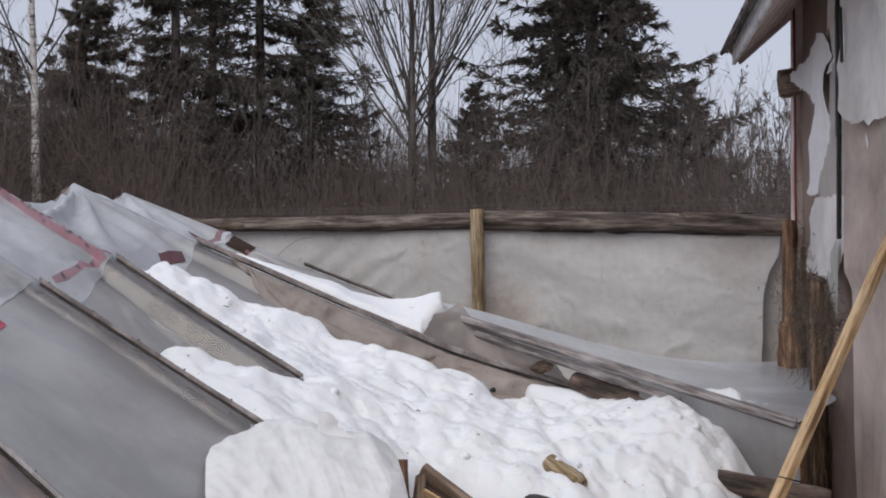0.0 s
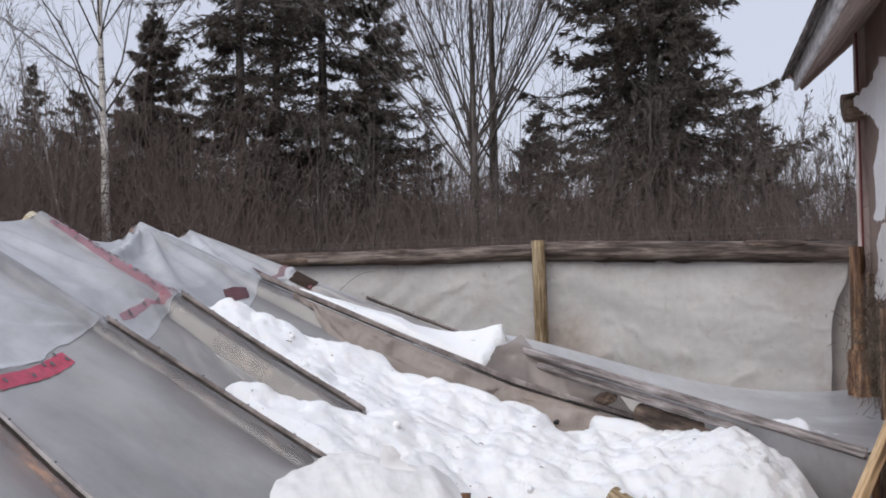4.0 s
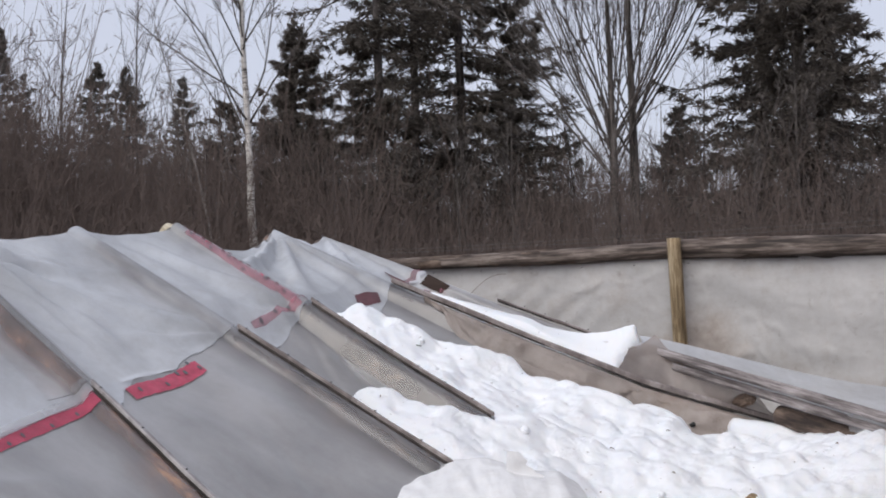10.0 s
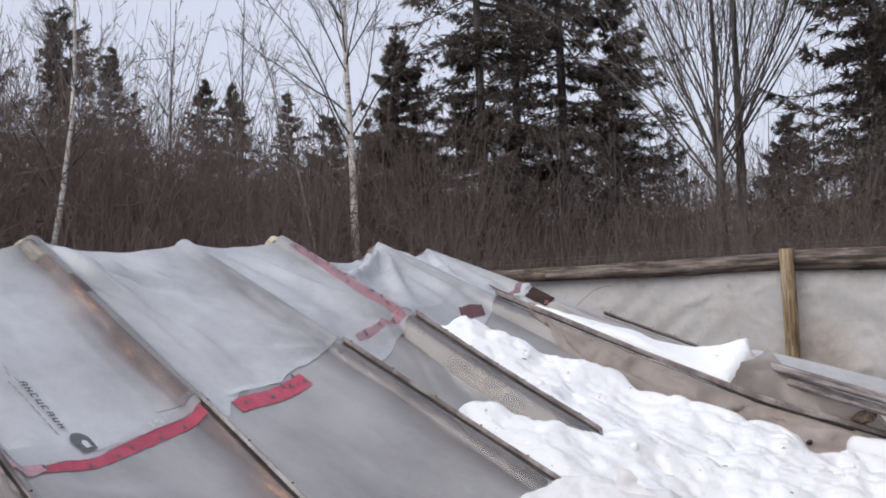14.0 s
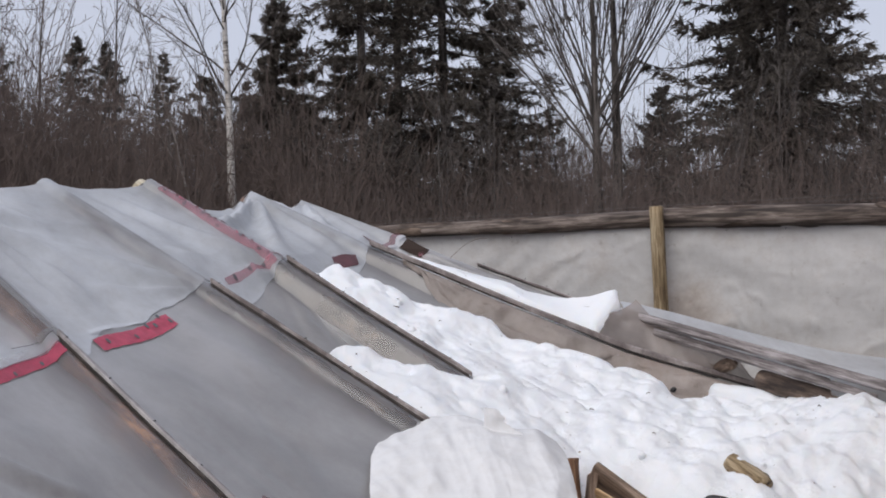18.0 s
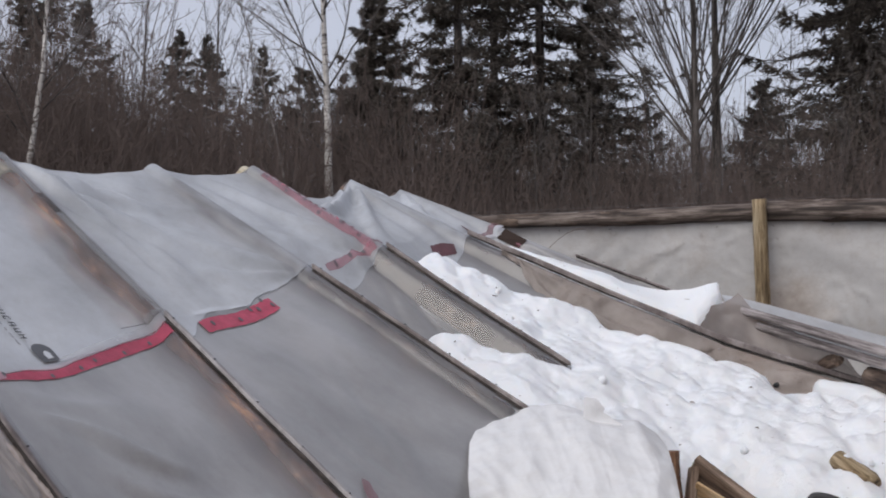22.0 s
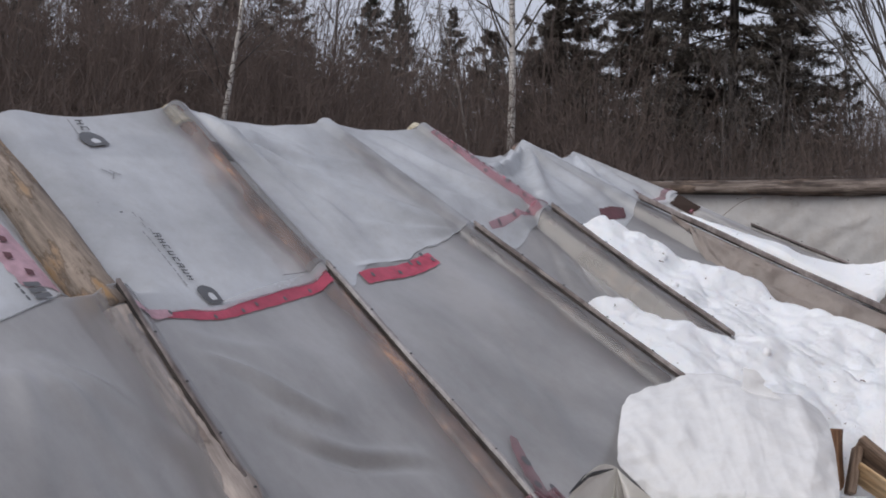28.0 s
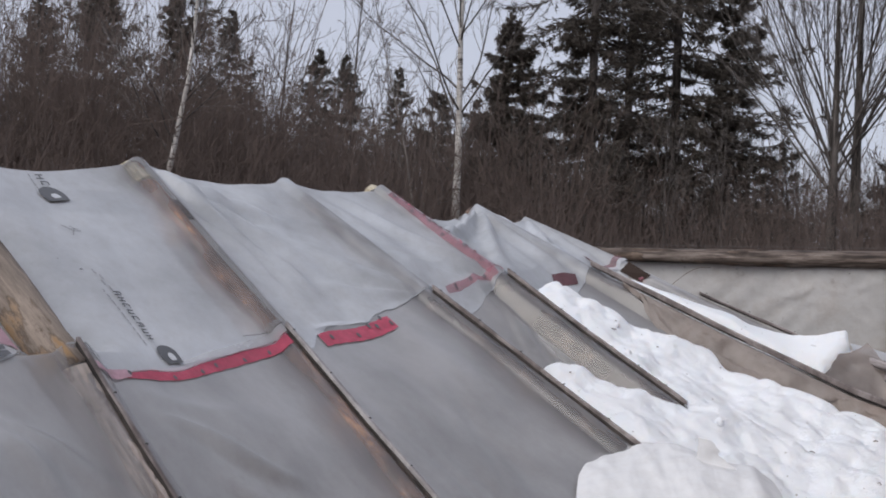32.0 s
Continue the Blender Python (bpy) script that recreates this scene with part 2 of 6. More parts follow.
def film_mat(name, tint, clear, dirt, rough=0.38, back=0.4, crumple=0.3, folds=3.5, streak=None, relief=0.03, shine=0.55, stain=0.0, gloss=0.05, spot=None, power=3.0):
    """Milky polyethylene film: scatters, lets light and some sight through, shines at grazing angles."""
    m = bpy.data.materials.new(name)
    m.use_nodes = True
    n, l = m.node_tree.nodes, m.node_tree.links
    n.clear()
    out, dif, tra, cl, gl = (n.new("ShaderNode" + k) for k in ("OutputMaterial", "BsdfDiffuse", "BsdfTranslucent", "BsdfTransparent", "BsdfGlossy"))
    s = noise_tex(n, l, 1.9, 6, 0.62, streak)
    f = noise_tex(n, l, 24, 4, 0.7)
    c = ramp(n, l, s, [(0.34, tuple(t * dirt for t in tint)), (0.62, tint)])
    c = mix(n, l, c, ramp(n, l, f, [(0.3, (0.8, 0.77, 0.74)), (0.55, (1, 1, 1))]), 0.35, "MULTIPLY")
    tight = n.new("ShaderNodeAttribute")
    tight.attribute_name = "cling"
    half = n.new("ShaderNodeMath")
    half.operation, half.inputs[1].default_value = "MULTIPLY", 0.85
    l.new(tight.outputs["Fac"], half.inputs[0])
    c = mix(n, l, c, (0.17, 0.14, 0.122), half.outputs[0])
    if stain:
        w, d = noise_tex(n, l, 2.7, 7, 0.7), noise_tex(n, l, 11, 5, 0.75)
        c = mix(n, l, c, ramp(n, l, w, [(0.36, (0.62, 0.50, 0.40)), (0.52, (1, 1, 1))]), stain, "MULTIPLY")
        c = mix(n, l, c, ramp(n, l, d, [(0.30, (0.45, 0.38, 0.33)), (0.40, (1, 1, 1))]), stain, "MULTIPLY")
    if spot:
        # one brown run of dirty water with a ragged outline
        tc0, away, far = n.new("ShaderNodeTexCoord"), n.new("ShaderNodeVectorMath"), n.new("ShaderNodeMath")
        away.operation, away.inputs[1].default_value = "DISTANCE", spot[:3]
        l.new(tc0.outputs["Object"], away.inputs[0])
        far.operation, far.inputs[2].default_value = "MULTIPLY_ADD", -0.28
        far.inputs[1].default_value = 1.0 / spot[3]
        l.new(away.outputs["Value"], far.inputs[0])
        wob = n.new("ShaderNodeMath")
        wob.operation = "ADD"
        l.new(far.outputs[0], wob.inputs[0])
        l.new(noise_tex(n, l, 7, 6, 0.75), wob.inputs[1])
        c = mix(n, l, c, ramp(n, l, wob.outputs[0], [(0.45, (0.60, 0.46, 0.36)), (0.62, (0.8, 0.7, 0.62)), (1.0, (1, 1, 1))]), 0.55, "MULTIPLY")
    l.new(c, dif.inputs[0])
    l.new(c, tra.inputs[0])
    gl.inputs["Roughness"].default_value = rough
    cl.inputs[0].default_value = (0.93, 0.93, 0.93, 1)
    a, k, o = (n.new("ShaderNodeMixShader") for _ in range(3))
    a.inputs[0].default_value = back
    l.new(dif.outputs[0], a.inputs[1])
    l.new(tra.outputs[0], a.inputs[2])
    see = n.new("ShaderNodeMapRange")
    see.inputs[1].default_value, see.inputs[2].default_value = 0.3, 0.7
    see.inputs[3].default_value, see.inputs[4].default_value = clear * 1.25, clear * 0.75
    l.new(s, see.inputs[0])
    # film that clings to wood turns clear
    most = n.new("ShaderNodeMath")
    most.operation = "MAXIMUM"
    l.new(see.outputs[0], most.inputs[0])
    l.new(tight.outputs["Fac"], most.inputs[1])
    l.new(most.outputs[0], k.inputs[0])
    l.new(a.outputs[0], k.inputs[1])
    l.new(cl.outputs[0], k.inputs[2])
    lw, pw = n.new("ShaderNodeLayerWeight"), n.new("ShaderNodeMath")
    lw.inputs[0].default_value = 0.35
    pw.operation, pw.inputs[1].default_value = "POWER", power
    l.new(lw.outputs["Facing"], pw.inputs[0])
    g = n.new("ShaderNodeMapRange")
    g.inputs[3].default_value, g.inputs[4].default_value = min(gloss, shine * 0.2), shine
    l.new(pw.outputs[0], g.inputs[0])
    l.new(g.outputs[0], o.inputs[0])
    l.new(k.outputs[0], o.inputs[1])
    l.new(gl.outputs[0], o.inputs[2])
    b = n.new("ShaderNodeBump")
    b.inputs["Strength"].default_value, b.inputs["Distance"].default_value = crumple, relief
    tc, rid = n.new("ShaderNodeTexCoord"), n.new("ShaderNodeTexNoise")
    rid.noise_type, rid.normalize = "RIDGED_MULTIFRACTAL", True
    rid.inputs["Scale"].default_value, rid.inputs["Detail"].default_value, rid.inputs["Roughness"].default_value = folds, 4, 0.45
    rid.inputs["Distortion"].default_value = 0.6
    l.new(tc.outputs["Object"], rid.inputs[0])
    l.new(rid.outputs[0], b.inputs["Height"])
    for sh in (dif, gl):
        l.new(b.outputs[0], sh.inputs["Normal"])
    l.new(o.outputs[0], out.inputs[0])
    return m


FILM = film_mat("milky_plastic_film", (0.83, 0.87, 0.93), 0.34, 0.80, 0.30, back=0.25, crumple=0.8, folds=2.2)
FILM_LOW = film_mat("dirty_plastic_film", (0.43, 0.425, 0.433), 0.22, 0.68, 0.33, back=0.2, crumple=1.0, folds=2.2, streak=(1.0, 2.2, 1.0), shine=1.0, stain=0.15, gloss=0.10, power=1.8)
FILM_SKIRT = film_mat("cream_plastic_film", (0.92, 0.89, 0.83), 0.08, 0.85, 0.3, back=0.35, crumple=0.9, folds=5.0, shine=0.6, gloss=0.1)
FILM_THIN = film_mat("thin_film_edge", (0.80, 0.80, 0.83), 0.76, 0.9, 0.3, back=0.2)
FILM_REAR = film_mat("rear_plastic_film", (0.45, 0.45, 0.46), 0.04, 0.9, back=0.5)
FILM_WALL = film_mat("stained_wall_film", (0.67, 0.66, 0.655), 0.04, 0.80, 0.5, 0.1, 0.45, 7.0, (0.6, 1.0, 1.6), shine=0.3, stain=0.35, spot=(0.34, 6.95, 1.22, 0.42))
FILM_PEACH = film_mat("brown_stained_film", (0.43, 0.365, 0.33), 0.14, 0.55, 0.45, 0.2, 0.9, 6.0, stain=0.5)
FILM_DRAPE = film_mat("grey_brown_film", (0.33, 0.275, 0.25), 0.25, 0.6, 0.4, 0.2, 0.9, 4.0)
FILM_PALE = film_mat("pale_pinkish_film", (0.90, 0.86, 0.84), 0.03, 0.72, 0.5, 0.05, 0.8, 4.5, shine=0.2, stain=0.2)
FILM_TAN = film_mat("tan_dirty_film", (0.38, 0.29, 0.245), 0.05, 0.7, 0.6, 0.1, 0.8, 4.0, shine=0.1, stain=0.4)
FILM_PAPER = film_mat("torn_white_paper", (0.93, 0.91, 0.92), 0.0, 0.9, 0.6, 0.05, 0.8, 6.0, shine=0.1, stain=0.08)
FILM_GREY = film_mat("dull_grey_film", (0.60, 0.56, 0.53), 0.05, 0.8, 0.5, 0.1, 0.8, 4.0, shine=0.2, stain=0.2)
FILM_GREEN = film_mat("greenish_grey_film", (0.60, 0.60, 0.56), 0.15, 0.75, 0.5, 0.1, 0.8, 5.0, shine=0.2, stain=0.2)
FILM_HOUSE = film_mat("house_wall_film", (0.75, 0.63, 0.565), 0.10, 0.62, 0.55, 0.1, 0.8, 1.8, (1.0, 0.6, 1.0), 0.04, 0.14, 0.4)
FILM_WHITE = film_mat("white_tarpaulin", (0.80, 0.805, 0.82), 0.0, 0.96, 0.5, 0.12, 0.5, 9, None, 0.02)


def tape_mat(name, c, alpha):
    m, n, l, b = mat(name, c, 0.5)
    b.inputs["Specular IOR Level"].default_value = 0.25
    s = noise_tex(n, l, 30, 3)
    l.new(mix(n, l, ramp(n, l, s, [(0.35, tuple(v * 0.72 for v in c)), (0.65, c)]), (0.6, 0.55, 0.56), 0.04), b.inputs["Base Color"])
    b.inputs["Alpha"].default_value = alpha
    bump(n, l, b, noise_tex(n, l, 18, 3, 0.6), 0.6, 0.01)
    return m


RED = tape_mat("red_sheathing_tape", (0.50, 0.066, 0.125), 0.92)
PINK = tape_mat("faded_pink_tape", (0.46, 0.165, 0.22), 0.5)
PALE_PINK = tape_mat("pale_pink_film", (0.62, 0.38, 0.45), 0.8)
ROSE = tape_mat("dark_rose_tape", (0.25, 0.115, 0.14), 0.6)
MAROON = tape_mat("maroon_tape", (0.10, 0.032, 0.042), 1.0)
INK = mat("grey_print", (0.10, 0.104, 0.115), 0.6)[0]
INK_FAINT = mat("faint_grey_print", (0.27, 0.28, 0.30), 0.6)[0]
PRINT_GAP = mat("milky_print_gap", (0.55, 0.57, 0.60), 0.6)[0]
TEAR_DARK = mat("dark_tear_brown", (0.032, 0.019, 0.014), 0.9)[0]
DARK = mat("black_plastic", (0.02, 0.02, 0.022), 0.45)[0]
WIRE = mat("galvanised_wire", (0.16, 0.155, 0.15), 0.6)[0]
WHITE_PAINT = mat("white_painted_box", (0.50, 0.50, 0.48), 0.5)[0]
RED_PAINT = mat("red_trim_paint", (0.2, 0.045, 0.045), 0.6)[0]


def ground_mat():
    m, n, l, b = mat("winter_ground", (0.1, 0.08, 0.06), 0.95)
    a = noise_tex(n, l, 0.5, 6, 0.6)
    g = noise_tex(n, l, 22, 5, 0.7)
    litter = ramp(n, l, g, [(0.3, (0.05, 0.037, 0.027)), (0.55, (0.12, 0.09, 0.065)), (0.75, (0.2, 0.16, 0.115))])
    l.new(mix(n, l, litter, (0.84, 0.86, 0.9), ramp(n, l, a, [(0.66, (0, 0, 0)), (0.69, (1, 1, 1))])), b.inputs["Base Color"])
    bump(n, l, b, g, 0.8, 0.03)
    return m


GROUND = ground_mat()


# ---- mesh helpers ----
def mesh(name, verts, faces, material, parent=None, label="", smooth=True):
    me = bpy.data.meshes.new(name)
    me.from_pydata([tuple(map(float, v)) for v in verts], [], faces if isinstance(faces, list) else faces.tolist())
    me.materials.append(material)
    if smooth:
        me.polygons.foreach_set("use_smooth", [True] * len(me.polygons))
    me.update()
    ob = new(name, me)
    if parent:
        ob.parent = parent
    return tagged(ob, label)


def part(name, bm, material, parent=None, label="", smooth=False):
    me = bpy.data.meshes.new(name)
    bm.to_mesh(me)
    bm.free()
    me.materials.append(material)
    if smooth:
        me.polygons.foreach_set("use_smooth", [True] * len(me.polygons))
    ob = new(name, me)
    if parent:
        ob.parent = parent
    return tagged(ob, label)


def thing(name, label, category, group="", kind=""):
    return tagged(new(name), label, category, group, kind)


def tubes(paths, radii, sides=3):
    """Many tubes of equal point count at once: paths (N, M, 3), radii (N, M)."""
    p, r = np.asarray(paths, float), np.asarray(radii, float)
    n, m, _ = p.shape
    t = np.gradient(p, axis=1)
    t /= np.linalg.norm(t, axis=2, keepdims=True) + 1e-9
    ref = np.where(np.abs(t[:, :1, 2:3]) > 0.9, [[[1.0, 0, 0]]], [[[0, 0, 1.0]]])
    a = np.cross(t, ref)
    a /= np.linalg.norm(a, axis=2, keepdims=True) + 1e-9
    b = np.cross(t, a)
    ang = np.arange(sides) * 2 * np.pi / sides
    ring = a[:, :, None] * np.cos(ang)[:, None] + b[:, :, None] * np.sin(ang)[:, None]
    v = p[:, :, None] + ring * r[:, :, None, None]
    idx = np.arange(n * m * sides).reshape(n, m, sides)
    q = np.roll(idx, -1, axis=2)
    f = np.stack([idx[:, :-1], q[:, :-1], q[:, 1:], idx[:, 1:]], -1).reshape(-1, 4)
    return v.reshape(-1, 3), f


def ribbons(paths, widths, rng):
    """Flat strips along paths (N, M, 3), each turned at random: for the thinnest twigs."""
    p = np.asarray(paths, float)
    n, m, _ = p.shape
    side = np.cross(p[:, -1] - p[:, 0], rng.normal(size=(n, 3)))
    side /= np.linalg.norm(side, axis=1, keepdims=True) + 1e-9
    e = side[:, None] * np.asarray(widths)[..., None]
    v = np.stack([p - e, p + e], 2)
    i = np.arange(n * m * 2).reshape(n, m, 2)
    f = np.stack([i[:, :-1, 0], i[:, :-1, 1], i[:, 1:, 1], i[:, 1:, 0]], -1).reshape(-1, 4)
    return v.reshape(-1, 3), f


def fast_mesh(name, verts, quads, material, parent=None, label="", smooth=True):
    me = bpy.data.meshes.new(name)
    v, q = np.asarray(verts, np.float32), np.asarray(quads, np.int32)
    k = q.shape[1]
    me.vertices.add(len(v))
    me.vertices.foreach_set("co", v.ravel())
    me.loops.add(q.size)
    me.loops.foreach_set("vertex_index", q.ravel())
    me.polygons.add(len(q))
    me.polygons.foreach_set("loop_start", np.arange(len(q)) * k)
    me.polygons.foreach_set("use_smooth", np.full(len(q), smooth))
    me.update(calc_edges=True)
    me.materials.append(material)
    ob = new(name, me)
    if parent:
        ob.parent = parent
    return tagged(ob, label)


def join(parts):
    vs, fs, k = [], [], 0
    for v, f in parts:
        vs.append(v)
        fs.append(np.asarray(f) + k)
        k += len(v)
    return np.concatenate(vs), np.concatenate(fs)


def along(p0, p1):
    """A pose at p0 whose z runs to p1."""
    d = Vector(p1) - Vector(p0)
    return Matrix.Translation(p0) @ d.to_track_quat("Z", "Y").to_matrix().to_4x4()


def log(name, p0, p1, r0, r1, material, seed=0, parent=None, bend=0.0, rough=0.08, label="", sides=16, segs=28, knots=5):
    """A round log from p0 to p1, uneven, with knots, and closed ends."""
    rng = np.random.default_rng(seed)
    length = (Vector(p1) - Vector(p0)).length
    s, a = np.linspace(0, 1, segs), np.arange(sides) * 2 * np.pi / sides
    r = (r0 + (r1 - r0) * s)[:, None] * np.ones(sides)
    r *= 1 + rough * (0.5 * np.sin(3 * a[None] + 5 * s[:, None] + seed) + 0.5 * rng.normal(size=(segs, sides)) * 0.35)
    for _ in range(knots):
        ks, ka = rng.uniform(0.05, 0.95), rng.uniform(0, 6.28)
        da = np.angle(np.exp(1j * (a - ka)))
        r *= 1 + 0.22 * np.exp(-((s[:, None] - ks) * length / 0.05) ** 2 - (da[None] / 0.5) ** 2)
    off = bend * np.sin(np.pi * s)
    wob = 0.12 * r0 * np.sin(7 * s + seed)
    v = np.stack([r * np.cos(a) + wob[:, None], r * np.sin(a) + off[:, None], (s * length)[:, None] + 0 * r], -1).reshape(-1, 3)
    idx = np.arange(segs * sides).reshape(segs, sides)
    f = np.stack([idx[:-1], np.roll(idx, -1, 1)[:-1], np.roll(idx, -1, 1)[1:], idx[1:]], -1).reshape(-1, 4).tolist()
    f += [idx[0][::-1].tolist(), idx[-1].tolist()]
    ob = mesh(name, v, f, material, parent, label)
    ob.matrix_world = along(p0, p1)
    return ob


def plank(name, p0, p1, w, t, material, parent=None, up=(0, 0, 1), label="", bevel=0.004, warp=0.0):
    """A sawn board from p0 to p1, w wide across, t thick along up."""
    d = (Vector(p1) - Vector(p0))
    z = d.normalized()
    x = Vector(up).cross(z).normalized()
    y = z.cross(x)
    bm = bmesh.new()
    bmesh.ops.create_cube(bm, size=1)
    bmesh.ops.scale(bm, vec=(w, t, d.length), verts=bm.verts)
    bmesh.ops.translate(bm, vec=(0, 0, d.length / 2), verts=bm.verts)
    bmesh.ops.bevel(bm, geom=bm.edges[:], offset=bevel, segments=1, affect="EDGES")
    ob = part(name, bm, material, parent, label)
    ob.matrix_world = Matrix.Translation(p0) @ Matrix((x, y, z)).transposed().to_4x4()
    return ob


def smooth_noise(x, y, seed=0, octaves=4):
    """Sum of random sine waves, about -1 to 1, over arrays."""
    rng = np.random.default_rng(seed)
    out, amp = 0.0, 1.0
    for o in range(octaves):
        for _ in range(9):
            k, ph, an = 2.0**o * rng.uniform(0.7, 1.4), rng.uniform(0, 6.28), rng.uniform(0, 6.28)
            out = out + amp * 0.24 * np.sin(k * (x * np.cos(an) + y * np.sin(an)) + ph)
        amp *= 0.55
    return out


def grid_faces(n, m):
    i = np.arange(n * m).reshape(n, m)
    return np.stack([i[:-1, :-1], i[1:, :-1], i[1:, 1:], i[:-1, 1:]], -1).reshape(-1, 4)


# ---- ground ----
gx = np.concatenate([np.linspace(-900, -40, 14), np.linspace(-36, 36, 73), np.linspace(40, 900, 14)])
X, Y = np.meshgrid(gx, gx + 8, indexing="ij")
Z = 0.05 * smooth_noise(X * 0.6, Y * 0.6, 3) * np.clip((np.hypot(X, Y) - 4) / 6, 0, 1) - 0.01
fast_mesh("ground", np.stack([X, Y, Z], -1).reshape(-1, 3), grid_faces(*X.shape), GROUND)
tagged(bpy.data.objects["ground"], "brown leaf litter with patches of old snow", "ground", kind="structure")

# ---- greenhouse roof: rafters, from the ridge down ----
RAFT = [
    [(-2.50, 1.62, 1.80), (-1.85, 1.55, 1.36), (-1.00, 1.45, 0.60)],
    [(-2.25, 2.46, 1.835), (-1.66, 2.37, 1.36), (-1.15, 2.29, 0.84), (-0.95, 2.26, 0.63)],
    [(-2.16, 3.28, 1.895), (-1.513, 3.123, 1.388), (-0.832, 2.958, 0.848), (-0.55, 2.89, 0.60)],
    [(-1.98, 3.95, 1.90), (-1.324, 3.811, 1.516), (-0.62, 3.66, 1.10), (-0.25, 3.58, 0.88)],
    [(-1.82, 4.49, 1.93), (-1.221, 4.34, 1.593), (-0.868, 4.252, 1.372), (-0.55, 4.172, 1.19), (-0.30, 4.10, 1.04)],
    [(-1.76, 5.55, 1.94), (-1.151, 5.43, 1.653), (-0.474, 5.297, 1.369), (0.04, 5.196, 1.16), (0.632, 5.08, 0.986)],
    [(-1.69, 6.176, 1.926), (-1.104, 5.913, 1.71), (-0.708, 5.737, 1.553), (-0.253, 5.533, 1.388), (0.06, 5.39, 1.27)],
]
RAFT_R = [0.05, 0.063, 0.055, 0.050, 0.048, 0.052, 0.036]


def on_rafter(k, s):
    """The point of rafter k's top line: s runs 0 to 1 from ridge to splice, 1 to 2 from splice to foot."""
    pts = np.array(RAFT[k], float)
    s = np.asarray(s, float)
    seg = np.linalg.norm(np.diff(pts[1:], axis=0), axis=1)
    cum = np.concatenate([[0], np.cumsum(seg)]) / seg.sum()
    q = np.concatenate([[0.0], 1 + cum])
    return np.stack([np.interp(s, q, pts[:, i]) for i in range(3)], -1)


SAG = [0.05, 0.05, 0.055, 0.19, 0.24, 0.17]


# folds that run out from a pulled corner: bay, s, v, strength, directions
PULLS = [(2, 0.04, 0.06, 0.022, (0.28, 0.42, 0.55, 0.72, 0.95)), (2, 0.98, 0.97, 0.012, (3.6, 3.9, 4.2)), (3, 0.98, 0.98, 0.016, (3.5, 3.8, 4.1, 4.4)),
         (3, 1.0, 0.9, 0.007, (5.6, 5.9, 0.3, 0.0)), (2, 1.72, 0.3, 0.006, (2.4, 2.8, 3.2, 3.6)),
         (4, 0.03, 0.97, 0.030, (-0.25, -0.5, -0.75, -1.0, -1.25)), (5, 0.03, 0.04, 0.02, (0.3, 0.6, 0.9)), (5, 0.03, 0.97, 0.02, (-0.3, -0.6, -0.9)), (0, 1.1, 0.6, 0.012, (0.2, -0.3, 0.6))]


def pulled(k, s, v):
    out = 0.0
    for kk, s0, v0, amp, ways in PULLS:
        if kk == k:
            ds, dv = (s - s0) * 0.85, (v - v0) * 0.75
            r, phi = np.hypot(ds, dv), np.arctan2(dv, ds)
            for i, w in enumerate(ways):
                off = np.angle(np.exp(1j * (phi - w - 0.25 * r * (-1) ** i)))
                out = out + amp * np.exp(-((off / (0.06 + 0.014 / (r + 0.05))) ** 2)) * np.exp(-r / 0.38) * np.clip(r / 0.17, 0, 1)
    return out


# long soft folds of the loose film: bay, from s v, to s v, half width, height
FOLDS = [(1, 1.27, 0.02, 1.27, 0.98, 0.12, 0.044), (0, 1.27, 0.02, 1.27, 0.98, 0.13, 0.042), (2, 1.24, 0.02, 1.24, 0.98, 0.12, 0.022), (1, 1.21, 0.16, 1.42, 0.60, 0.014, 0.022), (1, 1.25, 0.18, 1.44, 0.60, 0.022, -0.012), (1, 1.39, 0.22, 1.60, 0.80, 0.015, -0.019), (1, 1.365, 0.22, 1.575, 0.80, 0.018, 0.015),
         (1, 1.66, 0.35, 1.74, 0.66, 0.016, -0.012), (1, 1.63, 0.34, 1.72, 0.68, 0.024, 0.010), (1, 1.14, 0.10, 1.20, 0.55, 0.03, 0.008),
         (0, 1.35, 0.55, 1.85, 0.70, 0.05, 0.018), (0, 1.45, 0.72, 1.95, 0.86, 0.04, -0.016), (0, 1.12, 0.25, 1.30, 0.80, 0.04, 0.012),
         (2, 1.10, 0.30, 1.55, 0.42, 0.05, 0.010), (2, 1.30, 0.52, 1.68, 0.60, 0.04, -0.010), (2, 1.05, 0.62, 1.42, 0.80, 0.05, 0.008),
         (2, 0.10, 0.05, 0.70, 0.24, 0.018, 0.026), (2, 0.18, 0.09, 0.80, 0.28, 0.020, -0.026), (2, 0.20, 0.18, 0.36, 0.60, 0.028, -0.024), (2, 0.14, 0.22, 0.28, 0.60, 0.03, 0.018), (2, 0.40, 0.30, 0.95, 0.44, 0.03, 0.014), (2, 0.5, 0.5, 0.92, 0.9, 0.04, 0.012),
         (1, 0.10, 0.05, 0.10, 0.95, 0.10, -0.014), (3, 0.72, 0.86, 1.08, 0.72, 0.02, 0.009), (3, 0.76, 0.92, 1.12, 0.84, 0.018, -0.008)]


